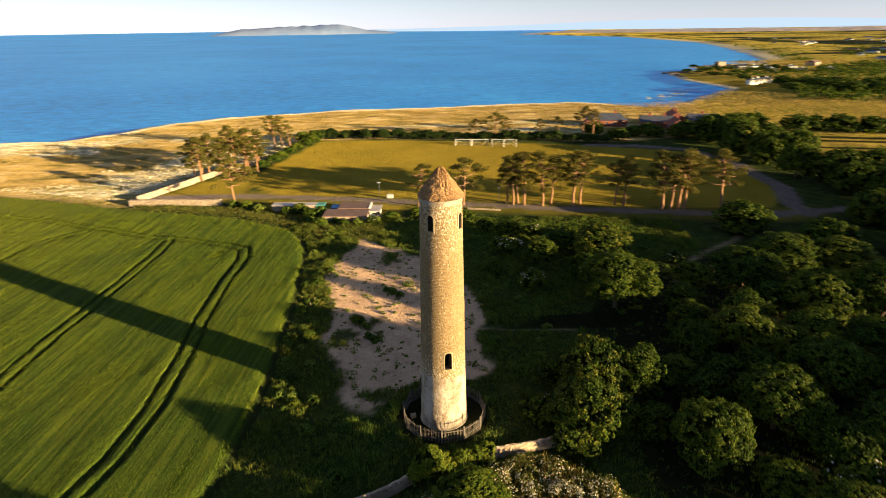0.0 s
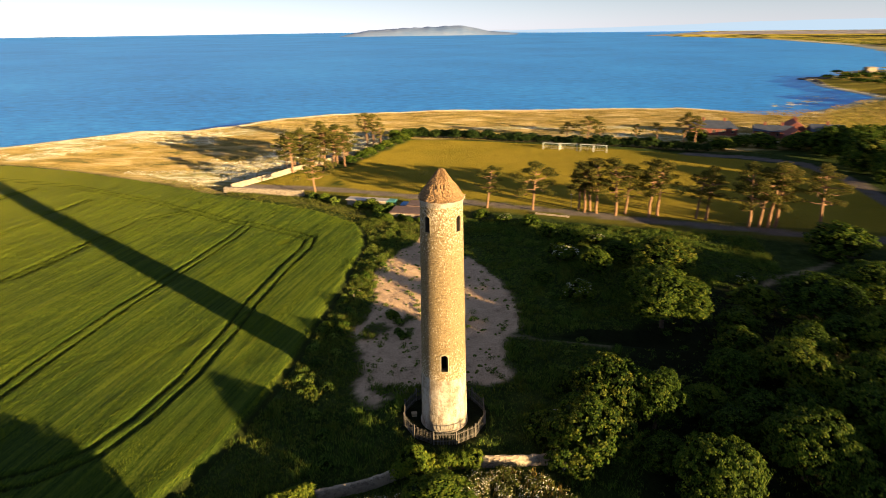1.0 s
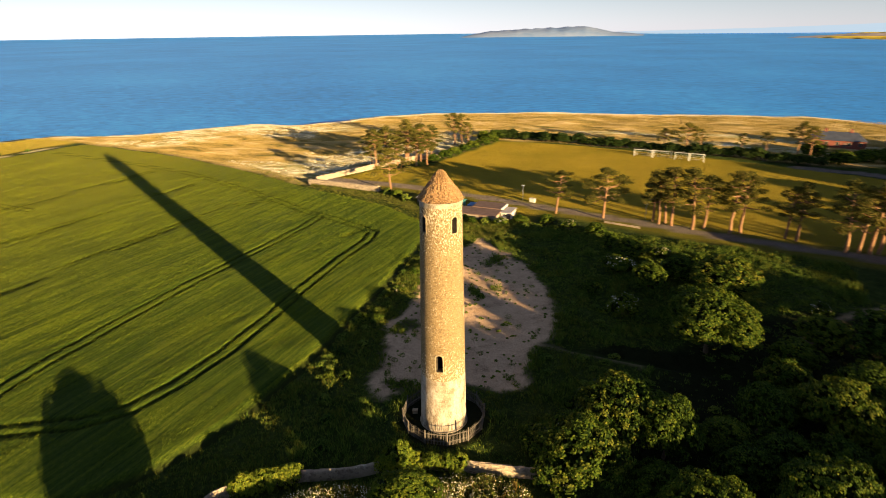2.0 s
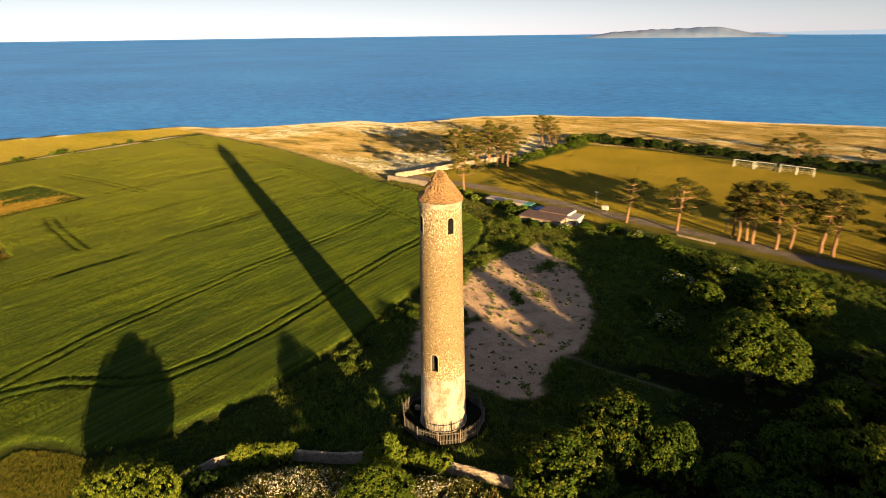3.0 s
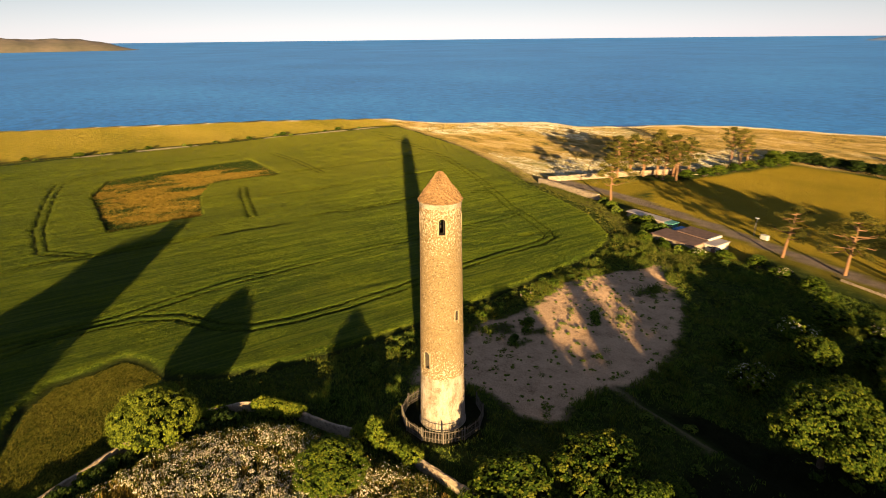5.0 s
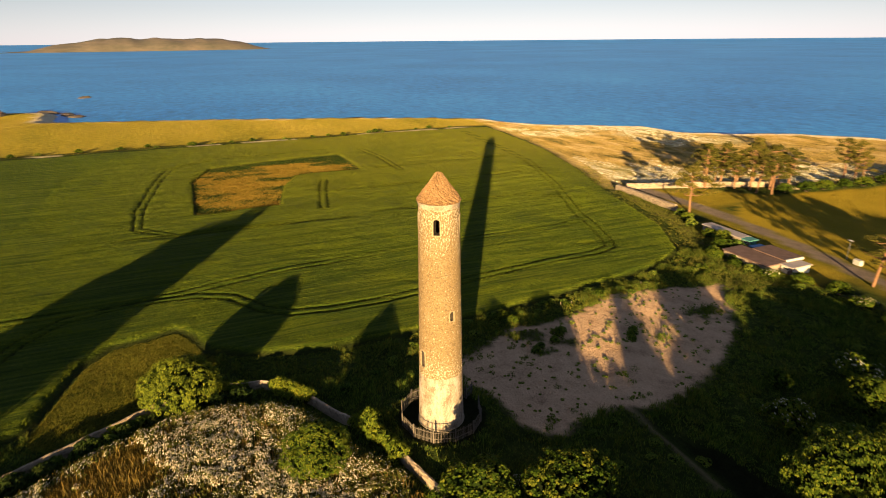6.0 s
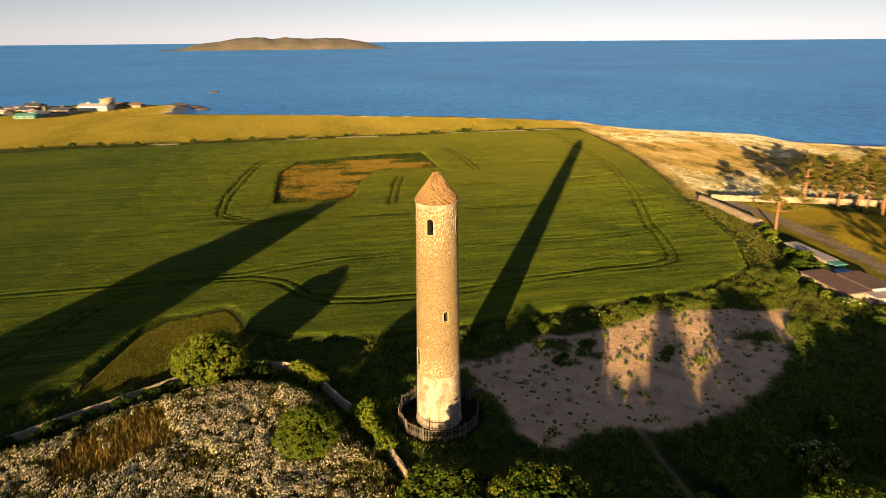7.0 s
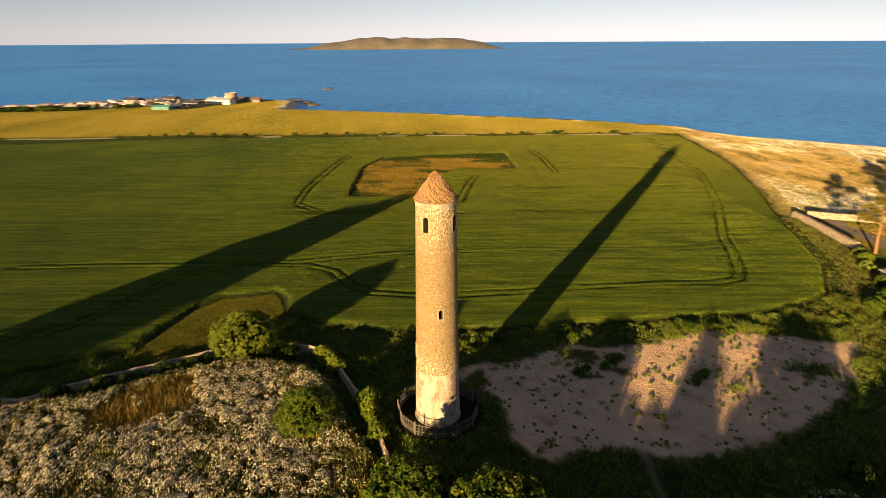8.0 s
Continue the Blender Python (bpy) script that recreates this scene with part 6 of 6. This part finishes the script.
for k in range(46):
    s = k / 45
    x, y = -360 - 52 * s + rng.normal() * 3, -330 + 118 * s + rng.normal() * 3
    caravan(x, y, rng.uniform(-30, 30) + 20, rng.uniform(8, 12))
for x, y, w, h in [(-372, -182, 14, 5), (-378, -205, 12, 5), (-400, -240, 14, 5), (-356, -186, 10, 4), (-410, -215, 13, 5)]:
    house("cottage", x, y, 70, w, w * 0.6, h * 0.65, h * 0.35, "cream", "slate", "pale house by the shore", "house", 3, 1, group="houses by the shore")
house("green_barn", -342, -190, 82, 12, 7, 2.5, 1.1, "teal", "teal", "long green sheet barn", "barn", 3, 0)
house("white_house", -391, -169, 75, 20, 8, 3.8, 1.4, "white", "grey_roof", "large white house beside the old tower", "house", 6, 2)
for k in range(24):
    s = (k + 0.3 * rng.random()) / 24
    x, y = -346 - 38 * s + rng.normal() * 3, -298 + 98 * s
    house("cottage", float(x), float(y), 65 + rng.uniform(-20, 20), rng.uniform(7, 11), 5.5, 2.5, 1.4, "white" if k % 3 else "cream", "grey_roof" if k % 2 else "brown_roof", "low white holiday cottage in the village by the shore", "house", 2, 0, group="cottages by the shore")
for x, y in [(-412, -150), (-418, -160), (-424, -172), (-405, -146), (-416, -182), (-409, -170)]:
    house("cottage", x, y, 60 + (x * 7) % 40, 8, 5, 2.2, 1.2, "cream", "brown_roof", "low cottage on the rocky point", "house", 2, 0, group="cottages on the point")
for k in range(20):
    tree(2, -333.0 - 4 * rng.random() - 0.3 * k, -332.0 + 4.2 * k + rng.normal() * 2, rng.uniform(2.2, 4.0), rng.uniform(3, 4.6), "hedge before the village")
for k in range(15):
    s = k / 14
    x, y = -338 - 32 * s + rng.normal() * 4, -305 + 108 * s + rng.normal() * 4
    tree(int(rng.integers(0, 5)), float(x), float(y), rng.uniform(1.8, 3.6), rng.uniform(2, 3.6), "trees among the village")
old = empty("squat_tower", pose(-400, -164, level_at(-400, -164)), "squat round stone tower above the shore", "tower")
th = np.linspace(0, 2 * np.pi, 40, endpoint=False)
V = [(r * math.cos(a), r * math.sin(a), z) for a in th for r, z in ((4.8, -2), (4.3, 6.6), (4.6, 6.7), (4.6, 7.6), (4.0, 7.6), (4.0, 7.0), (0.1, 7.0))]
put("wall", mesh_of("wall", V, grid_faces(40, 7, True), MAT["wall"], False), old)


def rocks(name, spots, seed, label):
    rng = np.random.default_rng(seed)
    for x, y, r in spots:
        bm = bmesh.new()
        bmesh.ops.create_icosphere(bm, subdivisions=2, radius=1)
        for v in bm.verts:
            v.co *= 1 + 0.45 * noise.noise(v.co * 1.4 + Vector((x, y, 0)))
            v.co = Vector((v.co.x * r, v.co.y * r * 0.6, v.co.z * r * 0.22))
        ob = part(name, bm, MAT["rock"])
        ob.matrix_basis = pose(x, y, -8.6, 0, 0, rng.uniform(0, 180))
        tagged(ob, label, "rock", "rocks by the shore")


WOODS = [[(208, 302), (228, 343), (283, 390), (345, 400), (360, 300), (236, 271), (216, 281)], [(299, 437), (348, 529), (535, 699), (640, 690), (420, 455)], [(511, 735), (634, 956), (776, 1044), (900, 900), (580, 763)]]


def far_woods():
    rng = np.random.default_rng(12)
    n = 26000
    x, y = rng.uniform(150, 1500, n), 180 + 2600 * rng.random(n) ** 1.6
    dense = np.zeros(n, bool)
    for poly in WOODS:
        dense |= inside(poly, x + 30 * (fnoise(x, y, 40, 94) - 0.5), y)
    lines = fnoise(x * 0.8, y * 1.7, 75, 93)
    keep = (depth_in(LAND, x, y) > 25) & (dense | ((lines > 0.56) & (y > 330 - 0.35 * (x - 150))) | ((np.abs(lines - 0.47) < 0.012) & (y > 420)))
    x, y, dense = x[keep], y[keep], dense[keep]
    wx, wy = rng.uniform(205, 900, 9000), rng.uniform(265, 1050, 9000)
    ok = np.zeros(9000, bool)
    for poly in WOODS:
        ok |= inside(poly, wx + 30 * (fnoise(wx, wy, 40, 94) - 0.5), wy)
    x, y = np.concatenate([x, wx[ok]]), np.concatenate([y, wy[ok]])
    k = 11
    d = unit(rng, len(x) * k)
    d[:, 2] = np.abs(d[:, 2])
    size = np.repeat(rng.uniform(2.2, 4.4, len(x)), k)
    P = np.repeat(np.stack([x, y, level(x, y) + curve_up(np.hypot(x, y))], 1), k, 0) + d * (size * rng.uniform(0.75, 1.1, len(d)))[:, None]
    tagged(put("far_woods", mesh_of("far_woods", *leaves(P, d + np.array([0, 0, 0.2]), 1.0, rng, 0.5), MAT["leaf"])), "distant dark hedgerows and woods behind the bay", "woods", kind="stuff")


far_woods()


def surf():
    rng = np.random.default_rng(13)
    pieces = []
    for k in range(44):
        s = rng.random()
        x, y = np.interp(s, [0, 0.5, 1], [146, 166, 192]) - rng.uniform(0, 16), np.interp(s, [0, 0.5, 1], [345, 366, 402]) + rng.uniform(-4, 18)
        L, W = rng.uniform(3, 8), rng.uniform(1.6, 4.0)
        a = math.atan2(76, 64) + rng.normal() * 0.25
        n = 7
        pts = [(x + math.cos(a) * L * (i / 6 - 0.5), y + math.sin(a) * L * (i / 6 - 0.5) + rng.normal() * 0.5, W * math.sin(math.pi * i / 6) + 0.05) for i in range(n)]
        V = [(px, py + sg * w / 2, -8.9) for px, py, w in pts for sg in (-1, 1)]
        pieces.append((V, [(2 * i, 2 * i + 2, 2 * i + 3, 2 * i + 1) for i in range(n - 1)]))
    tagged(put("surf", mesh_of("surf", *join_arrays(pieces), MAT["blossom"])), "white broken surf off the small beach", "surf", kind="stuff")


surf()
rocks("shore_rock", [(30, 288, 8), (48, 292, 7), (100, 290, 6), (-60, 266, 4), (-420, -110, 7), (-435, -125, 8), (-405, -102, 5), (222, 550, 7), (228, 557, 9), (236, 561, 8), (216, 557, 5), (219, 530, 6), (217, 512, 5), (-430, -160, 9), (-446, -172, 10), (-345, -100, 8), (-330, -50, 7), (-562, -121, 6), (-325, 12, 6), (-314, 33, 7), (-398, -124, 9), (17, 286, 6), (41, 291, 7), (110, 291, 6)], 3, "dark seaweed-covered rocks at the waterline")
